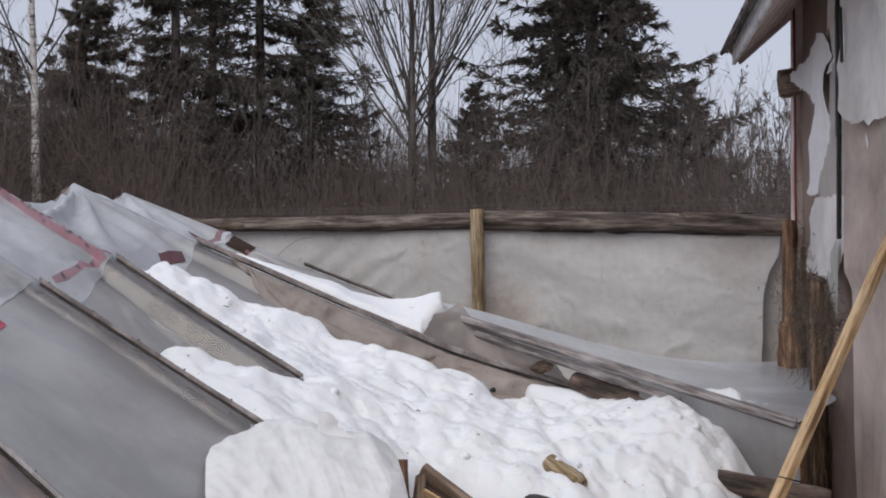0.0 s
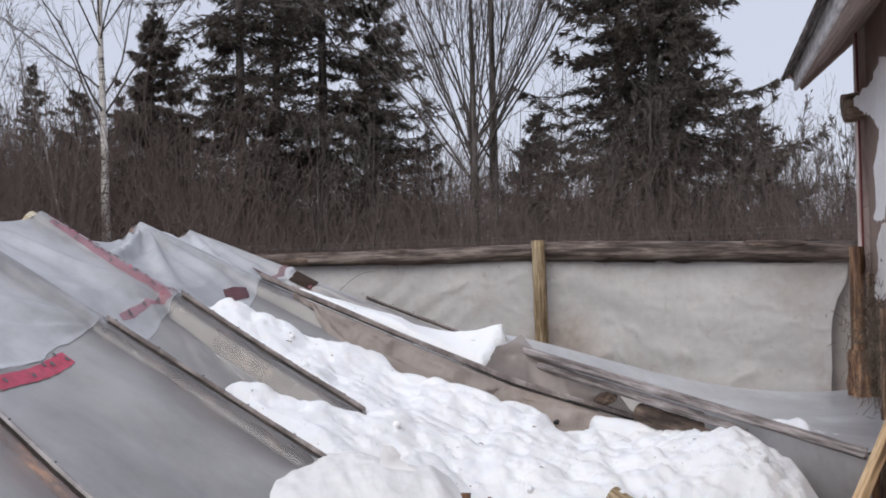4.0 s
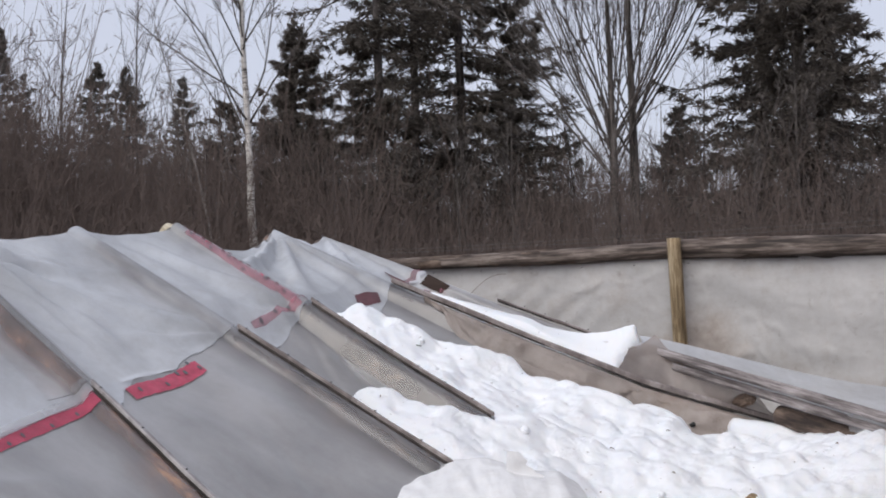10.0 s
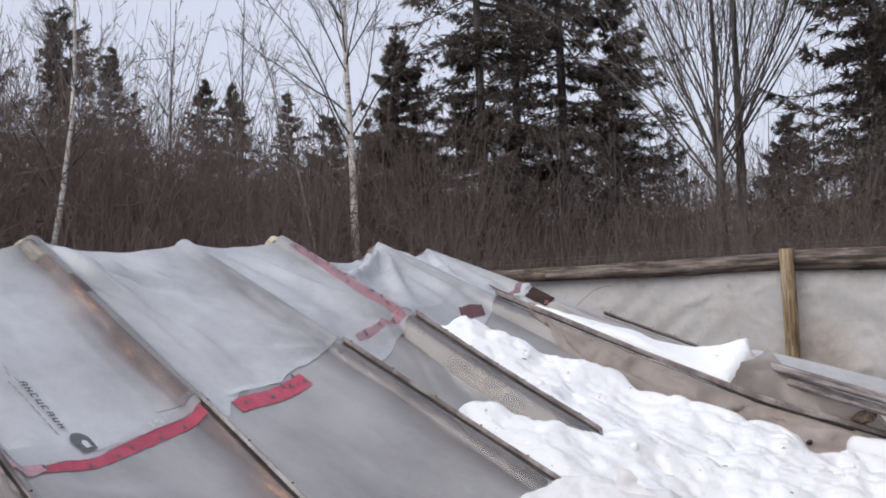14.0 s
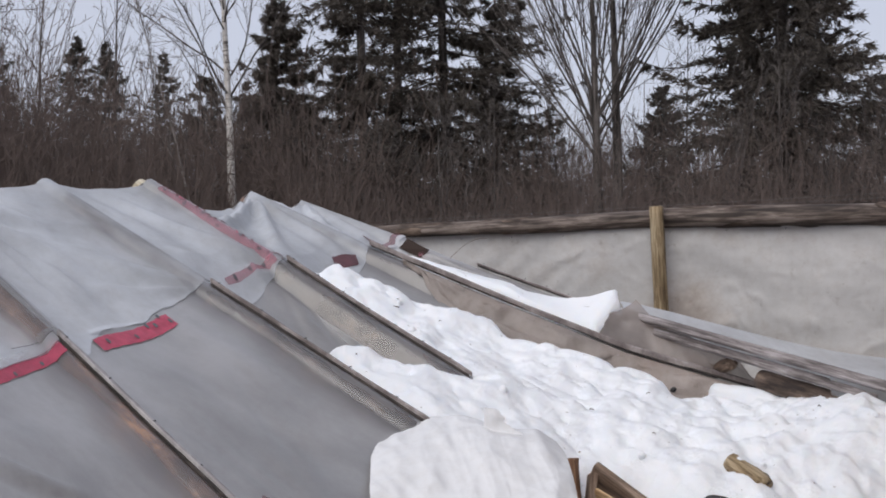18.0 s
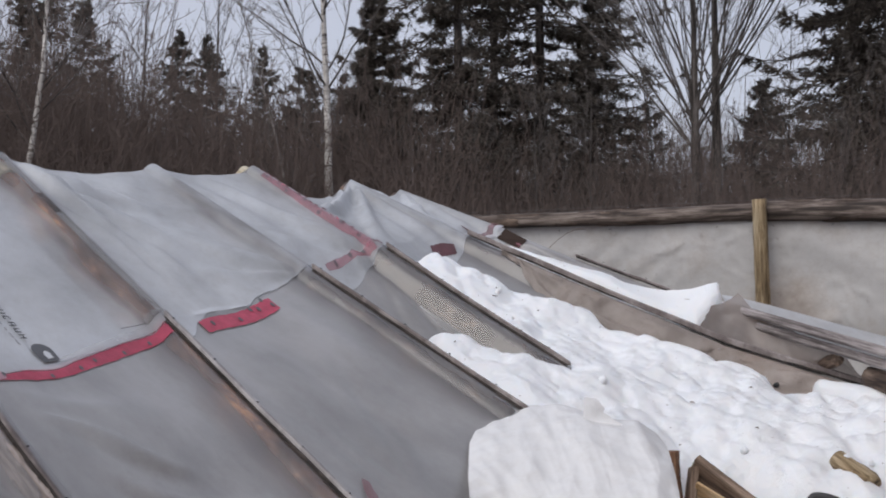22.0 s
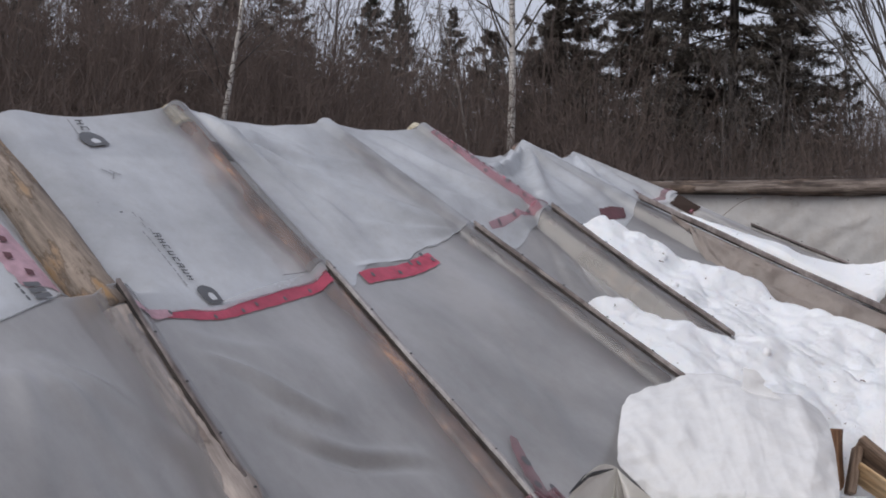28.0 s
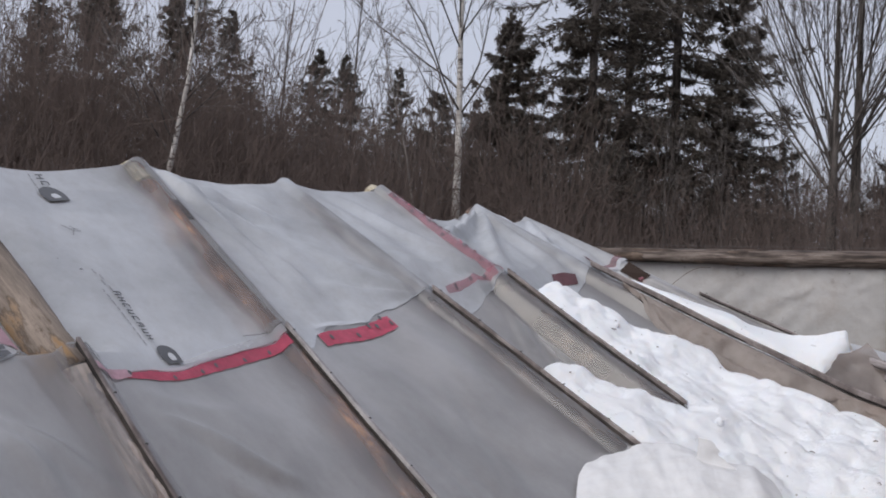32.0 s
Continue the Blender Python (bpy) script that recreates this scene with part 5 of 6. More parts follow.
# ---- snow ----
def snow(name, outline, surf, thick, label, step=0.010, rim=0.16, lumps=0.042, seed=5, ragged=0.03, foot=-9.0):
    """A snow bank over the outline (x, y), with a rounded rim, lying on surf(x, y)."""
    o = np.array(outline, float)
    lo, hi = o.min(0) - 0.06, o.max(0) + 0.06
    gx, gy = np.arange(lo[0], hi[0], step), np.arange(lo[1], hi[1], step)
    X, Y = np.meshgrid(gx, gy, indexing="ij")
    inside, dist = np.zeros(X.shape, bool), np.full(X.shape, 9.0)
    X2 = X + ragged * smooth_noise(X * 9, Y * 9, seed + 1)
    Y2 = Y + ragged * smooth_noise(X * 9, Y * 9, seed + 2)
    for (ax, ay), (bx, by) in zip(o, np.roll(o, -1, 0)):
        cond = (ay > Y2) != (by > Y2)
        inside ^= cond & (X2 < (bx - ax) * (Y2 - ay) / (by - ay + 1e-12) + ax)
        t = np.clip(((X2 - ax) * (bx - ax) + (Y2 - ay) * (by - ay)) / ((bx - ax) ** 2 + (by - ay) ** 2), 0, 1)
        dist = np.minimum(dist, np.hypot(X2 - ax - t * (bx - ax), Y2 - ay - t * (by - ay)))
    d = np.where(inside, dist, -dist)
    h = np.sqrt(np.clip(1 - (1 - np.clip(d / rim, 0, 1)) ** 2, 0, 1))
    big, mid, fine = smooth_noise(X * 6, Y * 6, seed, 2), smooth_noise(X * 20, Y * 20, seed + 9, 2), smooth_noise(X * 48, Y * 48, seed + 4, 3)
    rough = np.clip((X - 0.1) / 0.6, 0, 1) * 0.8 + 0.2
    lump = lumps * (0.95 * big + 0.38 * mid + (0.10 + 0.15 * rough) * fine + 0.30 * rough * (0.5 - np.abs(mid)) + 0.10 * (0.4 - np.abs(fine)))
    rng = np.random.default_rng(seed + 50)
    clod = np.zeros(X.shape)
    for _ in range(int(80 * (hi[0] - lo[0]) * (hi[1] - lo[1]))):
        r = rng.uniform(0.03, 0.10)
        cx, cy = rng.uniform(lo[0], hi[0]), rng.uniform(lo[1], hi[1])
        i0, j0, w_ = int((cx - lo[0]) / step), int((cy - lo[1]) / step), int(r / step) + 2
        a, b = slice(max(i0 - w_, 0), i0 + w_ + 1), slice(max(j0 - w_, 0), j0 + w_ + 1)
        q = ((X[a, b] - cx) * rng.uniform(0.8, 1.3)) ** 2 + ((Y[a, b] - cy) * rng.uniform(0.8, 1.3)) ** 2
        clod[a, b] = np.maximum(clod[a, b], 0.26 * r * np.clip(1 - q / (r * r), 0, 1) ** 0.9 * (0.55 + 0.45 * (cx > 0.1)))
    lump = lump + clod * min(1.0, lumps / 0.04)
    Z = surf(X, Y) - 0.02 + (thick + lump) * h
    Z = np.where(d < 0, np.where(Y < foot, 0.0, surf(X, Y) - 0.10), Z)
    keep = d > -2.2 * step
    idx = -np.ones(X.shape, int)
    idx[keep] = np.arange(keep.sum())
    q = idx.ravel()[grid_faces(*X.shape)]
    q = q[(q >= 0).all(1)]
    ob = fast_mesh(name, np.stack([X, Y, Z], -1)[keep], q, SNOW)
    return tagged(ob, label, "snow")


def pile(x, y):
    z = 1.03 - 0.33 * x + 0.2 * (y - 4.7)
    z = z - 0.33 * np.exp(-(((x - 0.05) / 0.21) ** 2) - ((y - 3.58) / 0.22) ** 2) + 0.02 * np.exp(-(((x + 0.9) / 0.20) ** 2) - ((y - 4.0) / 0.16) ** 2)
    z = z + 0.055 * np.exp(-(((x + 0.40) / 0.16) ** 2) - ((y - 4.12) / 0.10) ** 2)
    return z + 0.30 * np.exp(-(((x - 0.85) / 0.42) ** 2) - ((y - 4.25) / 0.5) ** 2)


snow("snow_bank", [(-1.34, 4.82), (-1.16, 5.12), (-1.0, 4.98), (-0.72, 4.96), (-0.5, 5.0), (-0.38, 4.86), (-0.18, 4.88), (0.0, 4.86), (0.15, 4.92), (0.22, 4.80),
                   (0.38, 4.95), (0.64, 5.0), (0.85, 4.85), (1.06, 4.5), (1.14, 4.15), (0.98, 3.75), (0.86, 3.1), (0.1, 2.9), (-0.15, 3.45), (-0.45, 3.62), (-0.64, 3.70),
                   (-0.80, 3.82), (-0.97, 4.0), (-1.03, 4.10), (-0.95, 4.20), (-0.84, 4.20), (-0.75, 4.18), (-0.66, 4.16), (-0.60, 4.19), (-0.64, 4.27), (-0.93, 4.46), (-1.1, 4.62)],
     pile, 0.11, "deep lumpy heap of old snow on the collapsed roof", rim=0.13, foot=3.2)
bank = bpy.data.objects["snow_bank"]
co = np.empty(len(bank.data.vertices) * 3, np.float32)
bank.data.vertices.foreach_get("co", co)
co = co.reshape(-1, 3)
rng = np.random.default_rng(66)
for n in rng.integers(0, len(co), 18):
    bm = bmesh.new()
    bmesh.ops.create_icosphere(bm, subdivisions=2, radius=rng.uniform(0.008, 0.018))
    for q in bm.verts:
        q.co *= 1 + 0.28 * math.sin(90 * q.co.x + n) * math.sin(80 * q.co.y + 2 * n) + 0.15 * math.sin(150 * q.co.z)
    bmesh.ops.translate(bm, vec=Vector(co[n]) + Vector((0, 0, 0.004)), verts=bm.verts)
    part("snow_clod", bm, SNOW, bank, smooth=True)
pick = co[rng.integers(0, len(co), 26)]
d = rng.normal(size=(26, 3)) * (1, 1, 0.15) * 0.008
tagged(fast_mesh("plant_bits", *tubes(np.stack([pick - d, pick + d * 0.2 + (0, 0, 0.004), pick + d], 1), np.full((26, 3), 0.0018), 4), TWIG), "tiny dark plant bits strewn on snow", "debris", kind="stuff")
snow("snow_patch", [(-1.01, 5.66), (-0.773, 5.60), (-0.605, 5.58), (-0.395, 5.53), (-0.225, 5.50), (0.0, 5.46), (0.015, 5.40), (-0.04, 5.33), (-0.095, 5.25), (-0.268, 5.30), (-0.59, 5.41), (-0.85, 5.50), (-1.0, 5.60)],
     lambda x, y: 1.235 - 0.34 * x + np.clip(0.96 + 2.0 * x, 0.1, 1) * (y - 5.23 + 0.32 * x) - 0.04 + 0.060 * np.clip((-x - 0.14) / 0.35, 0, 1) + 0.036 * np.clip((x + 0.24) / 0.18, 0, 1), 0.06, "white snow patch lying on sagging plastic film", rim=0.04, lumps=0.008, ragged=0.010)
snow("snow_clump", [(0.98, 5.05), (1.12, 5.12), (1.36, 5.08), (1.42, 4.85), (1.2, 4.55), (1.05, 4.8)], lambda x, y: 0.955 + 0.0 * x + 0 * y, 0.06, "small snow clump behind the grey board", rim=0.08)
snow("snow_clump", [(0.36, 5.12), (0.45, 5.05), (0.6, 4.98), (0.75, 4.86), (0.7, 4.78), (0.5, 4.86), (0.36, 5.0)], lambda x, y: 1.03 - 0.1 * (x - 0.4) + 0 * y, 0.05, "small snow patch beside a sawn log end", rim=0.05, lumps=0.012, seed=25, ragged=0.01)
snow("snow_clump", [(-1.30, 2.13), (-1.28, 2.22), (-1.22, 2.27), (-1.12, 2.28), (-1.0, 2.2), (-0.95, 1.98), (-1.1, 2.0), (-1.22, 2.06)], lambda x, y: 0.86 - 0.7 * (x + 1.24) + 0 * y, 0.085,
     "snow clump at the roof foot", rim=0.05, lumps=0.02, seed=15, ragged=0.015)
snow("snow_clump", [(-1.36, 1.86), (-1.36, 1.93), (-1.31, 1.96), (-1.22, 1.93), (-1.15, 1.85), (-1.30, 1.82)], lambda x, y: 0.925 - 0.8 * (x + 1.34) + 0 * y, 0.04, "small snow clump low on the film", rim=0.04, lumps=0.01, seed=16, ragged=0.01)
snow("snow_clump", [(-0.80, 3.22), (-0.775, 3.25), (-0.70, 3.32), (-0.69, 3.31), (-0.73, 3.25), (-0.76, 3.225)], lambda x, y: 0.915 + 0 * x + 0 * y, 0.014, "small snow scrap on film beside the tarpaulin", rim=0.03, lumps=0.01, seed=35, ragged=0.01)

# ---- tarpaulin over a box, crate and odds and ends ----
NET = [[(-0.659, 1.096), (-0.566, 1.111), (-0.465, 1.12), (-0.358, 1.082), (-0.237, 1.065), (-0.185, 1.031)],
       [(-0.698, 1.055), (-0.564, 1.077), (-0.442, 1.074), (-0.324, 1.055), (-0.208, 1.041), (-0.143, 1.009)],
       [(-0.704, 1.021), (-0.552, 1.015), (-0.42, 1.006), (-0.291, 0.998), (-0.173, 0.989), (-0.113, 0.956)],
       [(-0.676, 0.967), (-0.532, 0.93), (-0.404, 0.923), (-0.274, 0.924), (-0.154, 0.925), (-0.088, 0.883)],
       [(-0.653, 0.906), (-0.523, 0.847), (-0.405, 0.856), (-0.306, 0.875), (-0.167, 0.86), (-0.084, 0.845)],
       [(-0.644, 0.896), (-0.531, 0.813), (-0.432, 0.821), (-0.307, 0.85), (-0.186, 0.835), (-0.086, 0.826)],
       ]
DEPTH = (3.70, 3.56, 3.42, 3.28, 3.20, 3.19)
# the flap that hangs down beside the opening, row by row
FLAP = [[(-0.300, 0.80), (-0.194, 0.80), (-0.088, 0.80)], [(-0.292, 0.76), (-0.191, 0.76), (-0.092, 0.76)], [(-0.274, 0.689), (-0.184, 0.698), (-0.100, 0.706)],
        [(-0.245, 0.531), (-0.176, 0.54), (-0.109, 0.548)], [(-0.24, 0.40), (-0.17, 0.40), (-0.11, 0.40)]]


def drape(rows, n, m):
    """A cloth through a net of rows of points: straight between them, the folds slightly rounded."""
    g = np.array(rows, float)
    a, b = np.linspace(0, g.shape[0] - 1, n), np.linspace(0, g.shape[1] - 1, m)
    g = np.stack([[np.interp(b, np.arange(g.shape[1]), g[i, :, c]) for c in range(3)] for i in range(g.shape[0])])
    p = np.stack([[np.interp(a, np.arange(g.shape[0]), g[:, c, j]) for c in range(3)] for j in range(m)]).transpose(2, 0, 1)
    for _ in range(7):
        q = p.copy()
        q[1:-1] = (p[:-2] + 2 * p[1:-1] + p[2:]) / 4
        q[:, 1:-1] = (q[:, :-2] + 2 * q[:, 1:-1] + q[:, 2:]) / 4
        p = q
    return p


def creased(p, seed, levels, aim=None):
    """Adds sharp fabric folds running in many directions, or across the direction aimed at."""
    rng = np.random.default_rng(seed)
    tx, ty, tz = p[..., 0], p[..., 1], p[..., 2]
    cr = 0.0
    for wave, tall, count in levels:
        for _ in range(count):
            d = rng.normal(size=3) * (1, 0.6, 1) if aim is None else np.array(aim) + rng.normal(size=3) * (0.15, 0.2, 0.4)
            d /= np.linalg.norm(d) * wave
            phase = d[0] * tx + d[1] * ty + d[2] * tz + 0.3 * smooth_noise(tx * 7, tz * 7 + ty * 7, int(rng.integers(900)), 2)
            tri = np.abs((phase + rng.uniform()) % 1 - 0.5) * 2
            fade = np.clip(0.5 + smooth_noise(tx * 9, tz * 9, int(rng.integers(900)), 1), 0, 1)
            cr = cr + tall * np.clip(1 - tri * 2.2, 0, 1) * fade
    p[..., 1] -= cr
    p[..., 2] += 0.5 * cr
    return p


def twice(line):
    """Doubles the column where the hanging flap parts from the rim."""
    return line[:3] + [(line[3][0] - 0.006, line[3][1])] + line[3:]


rows = [[(x, 3.74, z - 0.25) for x, z in twice(NET[0])]]
rows += [[(x, y + 0.035 * (abs(i - 3) / 3) ** 3, z) for i, (x, z) in enumerate(twice(line))] for y, line in zip(DEPTH, NET)]
for n, low in enumerate(FLAP):
    rows.append([(x, 3.195 + 0.008 * n + 0.035 * (i == 0), z + 0.002 * n) for i, (x, z) in enumerate(twice(NET[5])[:4])] + [(x, 3.185 + 0.02 * (i == 2), z) for i, (x, z) in enumerate(low)])
tarp = thing("tarpaulin", "crumpled white tarpaulin draped over an old box", "tarpaulin")
fast_mesh("cover", creased(creased(drape(rows, 190, 150), 83, ((0.34, 0.014, 2), (0.17, 0.006, 3)), (1.0, 0.1, -0.35)), 88, ((0.13, 0.0045, 5), (0.07, 0.0026, 6), (0.04, 0.0014, 6))).reshape(-1, 3), grid_faces(190, 150), FILM_WHITE, tarp)
flap("ear", [(-0.385, 3.6, 1.15), (-0.35, 3.6, 1.145), (-0.28, 3.6, 1.06), (-0.39, 3.6, 1.06)], FILM_WHITE, tarp, 0.008, 8)
pu, pw = np.meshgrid(np.linspace(0, 1, 110), np.linspace(0, 1, 40), indexing="ij")
neck = np.array((-0.642, 3.17, 0.908))
u_ = (0, 0.14, 0.32, 0.62, 0.86, 1)
rim = np.stack([np.interp(pu, u_, c) for c in ((-0.700, -0.735, -0.735, -0.615, -0.515, -0.50), (2.93, 2.93, 2.95, 3.05, 3.18, 3.22), (0.875, 0.80, 0.50, 0.42, 0.44, 0.80))], -1)
p = neck * (1 - pw)[..., None] + rim * pw[..., None]
p[..., 1] -= (0.050 * smooth_noise(pu * 13, pw * 0.9, 64, 2) + 0.020 * smooth_noise(pu * 31, pw * 1.6, 66, 2)) * pw ** 0.7
p[..., 2] += 0.035 * np.sin(np.pi * pw) * (1 - pu) ** 2
fast_mesh("skirt", p.reshape(-1, 3), grid_faces(110, 40), FILM_SKIRT, tarp, "gathered film fanning out in folds")
t = np.linspace(0, 1, 20)
p = np.stack([np.interp(t, (0, 0.5, 1), (-0.700, -0.685, -0.645)), 2.93 + 0.21 * t, np.interp(t, (0, 0.5, 1), (0.882, 0.908, 0.910))], -1)
fast_mesh("edge_cord", *tubes(p[None], (0.006 * np.sin(0.3 + 2.6 * t))[None], 8), DARK, tarp, "black cord")
box = thing("old_box", "white painted wooden box under a tarpaulin", "box")
plank("front_panel", (-0.38, 3.31, 0.25), (-0.38, 3.31, 0.86), 0.20, 0.02, WHITE_PAINT, box, up=(0, 1, 0))
plank("slot", (-0.41, 3.295, 0.755), (-0.34, 3.295, 0.755), 0.012, 0.026, DARK, box)
plank("side_panel", (-0.52, 3.25, 0.25), (-0.52, 3.25, 0.88), 0.06, 0.03, DARK_LOG, box, up=(0, 1, 0))
plank("side_panel", (-0.305, 3.27, 0.25), (-0.315, 3.27, 0.86), 0.03, 0.04, CRATE_WOOD, box, up=(0, 1, 0))
plank("back_panel", (-0.36, 3.65, 0.25), (-0.36, 3.65, 0.95), 0.44, 0.02, BOARD, box, up=(0, 1, 0))
plank("lid", (-0.36, 3.30, 0.86), (-0.36, 3.62, 0.92), 0.40, 0.02, BOARD, box)
log("handle", (-0.49, 3.25, 0.66), (-0.42, 3.25, 0.83), 0.008, 0.007, DARK, 5, box, segs=8, sides=8, knots=0)
crate = thing("broken_crate", "broken wooden crate lying in snow", "crate")
tilt = (0.3, -0.6, 0.7)
plank("side", (-0.072, 3.72, 0.935), (0.112, 3.66, 0.808), 0.028, 0.085, CRATE_WOOD, crate, up=tilt)
plank("board", (-0.070, 3.685, 0.865), (0.075, 3.645, 0.785), 0.012, 0.085, LUMBER, crate, up=tilt)
plank("end", (-0.070, 3.715, 0.93), (-0.085, 3.665, 0.80), 0.024, 0.055, CRATE_WOOD, crate, up=tilt)
plank("end", (0.098, 3.665, 0.81), (0.07, 3.645, 0.765), 0.024, 0.045, CRATE_WOOD, crate, up=tilt)
log("stake", (-0.125, 3.68, 0.62), (-0.143, 3.72, 0.975), 0.033, 0.031, POST_ORANGE, 90, crate, segs=12)
log("cut_log", (0.36, 3.93, 0.925), (0.445, 3.81, 0.875), 0.034, 0.032, POST_WOOD, 91, segs=12)
tagged(bpy.data.objects["cut_log"], "short pale cut log sticking out of snow", "log")
a = np.linspace(-0.3, 2.6, 20)
p = np.stack([0.30 + 0.06 * np.cos(a) + 0.01 * np.sin(3 * a), 3.71 + 0.03 * np.sin(a), 0.80 + 0.05 * np.sin(a)], -1)
tagged(fast_mesh("rubber_hose", *tubes(p[None], np.full((1, 20), 0.012), 10), DARK), "short curl of black rubber hose in snow", "hose")
plank("buried_board", (0.155, 3.60, 0.832), (0.24, 3.455, 0.768), 0.075, 0.03, DARK_LOG, up=(0.2, -0.5, 0.8))
tagged(bpy.data.objects["buried_board"], "brown board half buried in snow", "board")
rows = [[(-0.10, 3.47, 0.835), (-0.03, 3.46, 0.84), (0.03, 3.46, 0.83)], [(-0.10, 3.37, 0.80), (-0.03, 3.36, 0.805), (0.035, 3.36, 0.79)], [(-0.10, 3.27, 0.71), (-0.03, 3.26, 0.715), (0.04, 3.26, 0.70)]]
cloth = thing("white_cloth", "white cloth with a metal eyelet lying on snow", "cloth")
fast_mesh("sheet", creased(drape(rows, 40, 40), 87, ((0.15, 0.005, 4),)).reshape(-1, 3), grid_faces(40, 40), FILM_WHITE, cloth)
a = np.linspace(0, 2 * np.pi, 17)
p = np.stack([0.008 + 0.009 * np.cos(a), 3.285 - 0.004 * np.sin(a), 0.741 + 0.008 * np.sin(a)], -1)
fast_mesh("eyelet", *tubes(p[None], np.full((1, 17), 0.0025), 6), WIRE, cloth, "metal ring")


# ---- trees ----
def limb_paths(starts, dirs, lengths, npts, rng, wobble=0.12, lift=0.2):
    """Wandering limbs: arrays of starts and unit directions to paths (N, npts, 3)."""
    n = len(starts)
    p = np.zeros((n, npts, 3))
    p[:, 0] = starts
    d = np.array(dirs, float)
    step = (np.asarray(lengths) / (npts - 1))[:, None]
    for i in range(1, npts):
        d = d + rng.normal(size=(n, 3)) * wobble
        d[:, 2] += lift / npts
        d /= np.linalg.norm(d, axis=1, keepdims=True)
        p[:, i] = p[:, i - 1] + d * step
    return p


def spread(paths, rng, per, lo, hi, angle, frac):
    """Side branches of paths: starts, directions and lengths."""
    n, m, _ = paths.shape
    who = np.repeat(np.arange(n), per)
    t = rng.uniform(lo, hi, len(who)) * (m - 1.001)
    i = t.astype(int)
    f = (t - i)[:, None]
    start = paths[who, i] * (1 - f) + paths[who, i + 1] * f
    along_d = paths[who, i + 1] - paths[who, i]
    seg = np.linalg.norm(along_d, axis=1, keepdims=True)
    along_d /= seg + 1e-9
    side = np.cross(along_d, rng.normal(size=along_d.shape))
    side /= np.linalg.norm(side, axis=1, keepdims=True) + 1e-9
    a = np.radians(rng.uniform(angle * 0.6, angle * 1.3, len(who)))[:, None]
    d = along_d * np.cos(a) + side * np.sin(a)
    whole = np.linalg.norm(np.diff(paths, axis=1), axis=2).sum(1)[who]
    return start, d, whole * frac * (1.15 - t / (m - 1)) * rng.uniform(0.6, 1.2, len(who)), t / (m - 1), who


def bare_tree(name, label, base, height, r, seed, trunk_mat, twig_mat_, stems=1, fan=0.0, lean=(0, 0), per=(14, 7, 5), angle=38, low=0.25, high=0.97, reach=0.38, thin=1.0, stout=0.36, limb_mat=None):
    """A leafless tree: tapered trunk or trunks, limbs, branches and twigs."""
    rng = np.random.default_rng(seed)
    tree = thing(name, label, "tree")
    a = rng.uniform(0, 6.28, stems) if stems > 1 else np.zeros(1)
    if stems > 1:
        a = np.linspace(0, 6.28, stems, endpoint=False) + rng.uniform(-0.3, 0.3, stems)
    tilt = fan * rng.uniform(0.5, 1.0, stems)
    d = np.stack([np.cos(a) * tilt + lean[0], np.sin(a) * tilt + lean[1], np.ones(stems)], -1)
    d /= np.linalg.norm(d, axis=1, keepdims=True)
    st = np.array(base, float) + np.stack([np.cos(a), np.sin(a), 0 * a], -1) * (0.12 if stems > 1 else 0)
    trunk = limb_paths(st, d, np.full(stems, height) * rng.uniform(0.85, 1.0, stems), 16, rng, 0.03, 0.1)
    tr = r * np.linspace(1.0, 0.12, 16)[None] * np.ones((stems, 1))
    tr[:, 0] *= 1.25
    for k in range(stems):
        fast_mesh("trunk", *tubes(trunk[k : k + 1], tr[k : k + 1], 10), trunk_mat, tree)
    s1, d1, l1, t1, w1 = spread(trunk, rng, per[0], low, high, angle, reach)
    b1 = limb_paths(s1, d1, l1, 8, rng, 0.1, 0.5)
    r1 = (r * stout * (1.1 - t1))[:, None] * np.linspace(1, 0.25, 8)[None]
    for k in range(len(b1)):
        fast_mesh("limb", *tubes(b1[k : k + 1], r1[k : k + 1], 5), limb_mat or trunk_mat, tree)
    s2, d2, l2, t2, w2 = spread(b1, rng, per[1], 0.15, 1.0, 36, 0.5)
    b2 = limb_paths(s2, d2, l2, 5, rng, 0.12, 0.3)
    r2 = np.maximum(0.4 * r1[w2, 0] * (1.1 - t2), 0.005 * thin)[:, None] * np.linspace(1, 0.4, 5)[None]
    s3, d3, l3, t3, w3 = spread(b2, rng, per[2], 0.15, 1.0, 34, 0.55)
    b3 = limb_paths(s3, d3, l3, 4, rng, 0.14, 0.3)
    r3 = np.full((len(b3), 1), 0.0038 * thin) * np.linspace(1, 0.6, 4)[None]
    tagged(fast_mesh("twig", *join([tubes(b2, r2, 3), ribbons(b3, r3, rng)]), twig_mat_, tree), kind="stuff")
    return tree


def blades(start, d, length, width, rng):
    """Flat kite-shaped needle sprays as quads."""
    n = len(start)
    side = np.cross(d, rng.normal(size=(n, 3)))
    side /= np.linalg.norm(side, axis=1, keepdims=True) + 1e-9
    L, W = np.asarray(length)[:, None], np.asarray(width)[:, None]
    v = np.stack([start - side * W * 0.8, start + side * W * 0.8, start + d * L], 1)
    return v.reshape(-1, 3), np.arange(3 * n).reshape(n, 3)


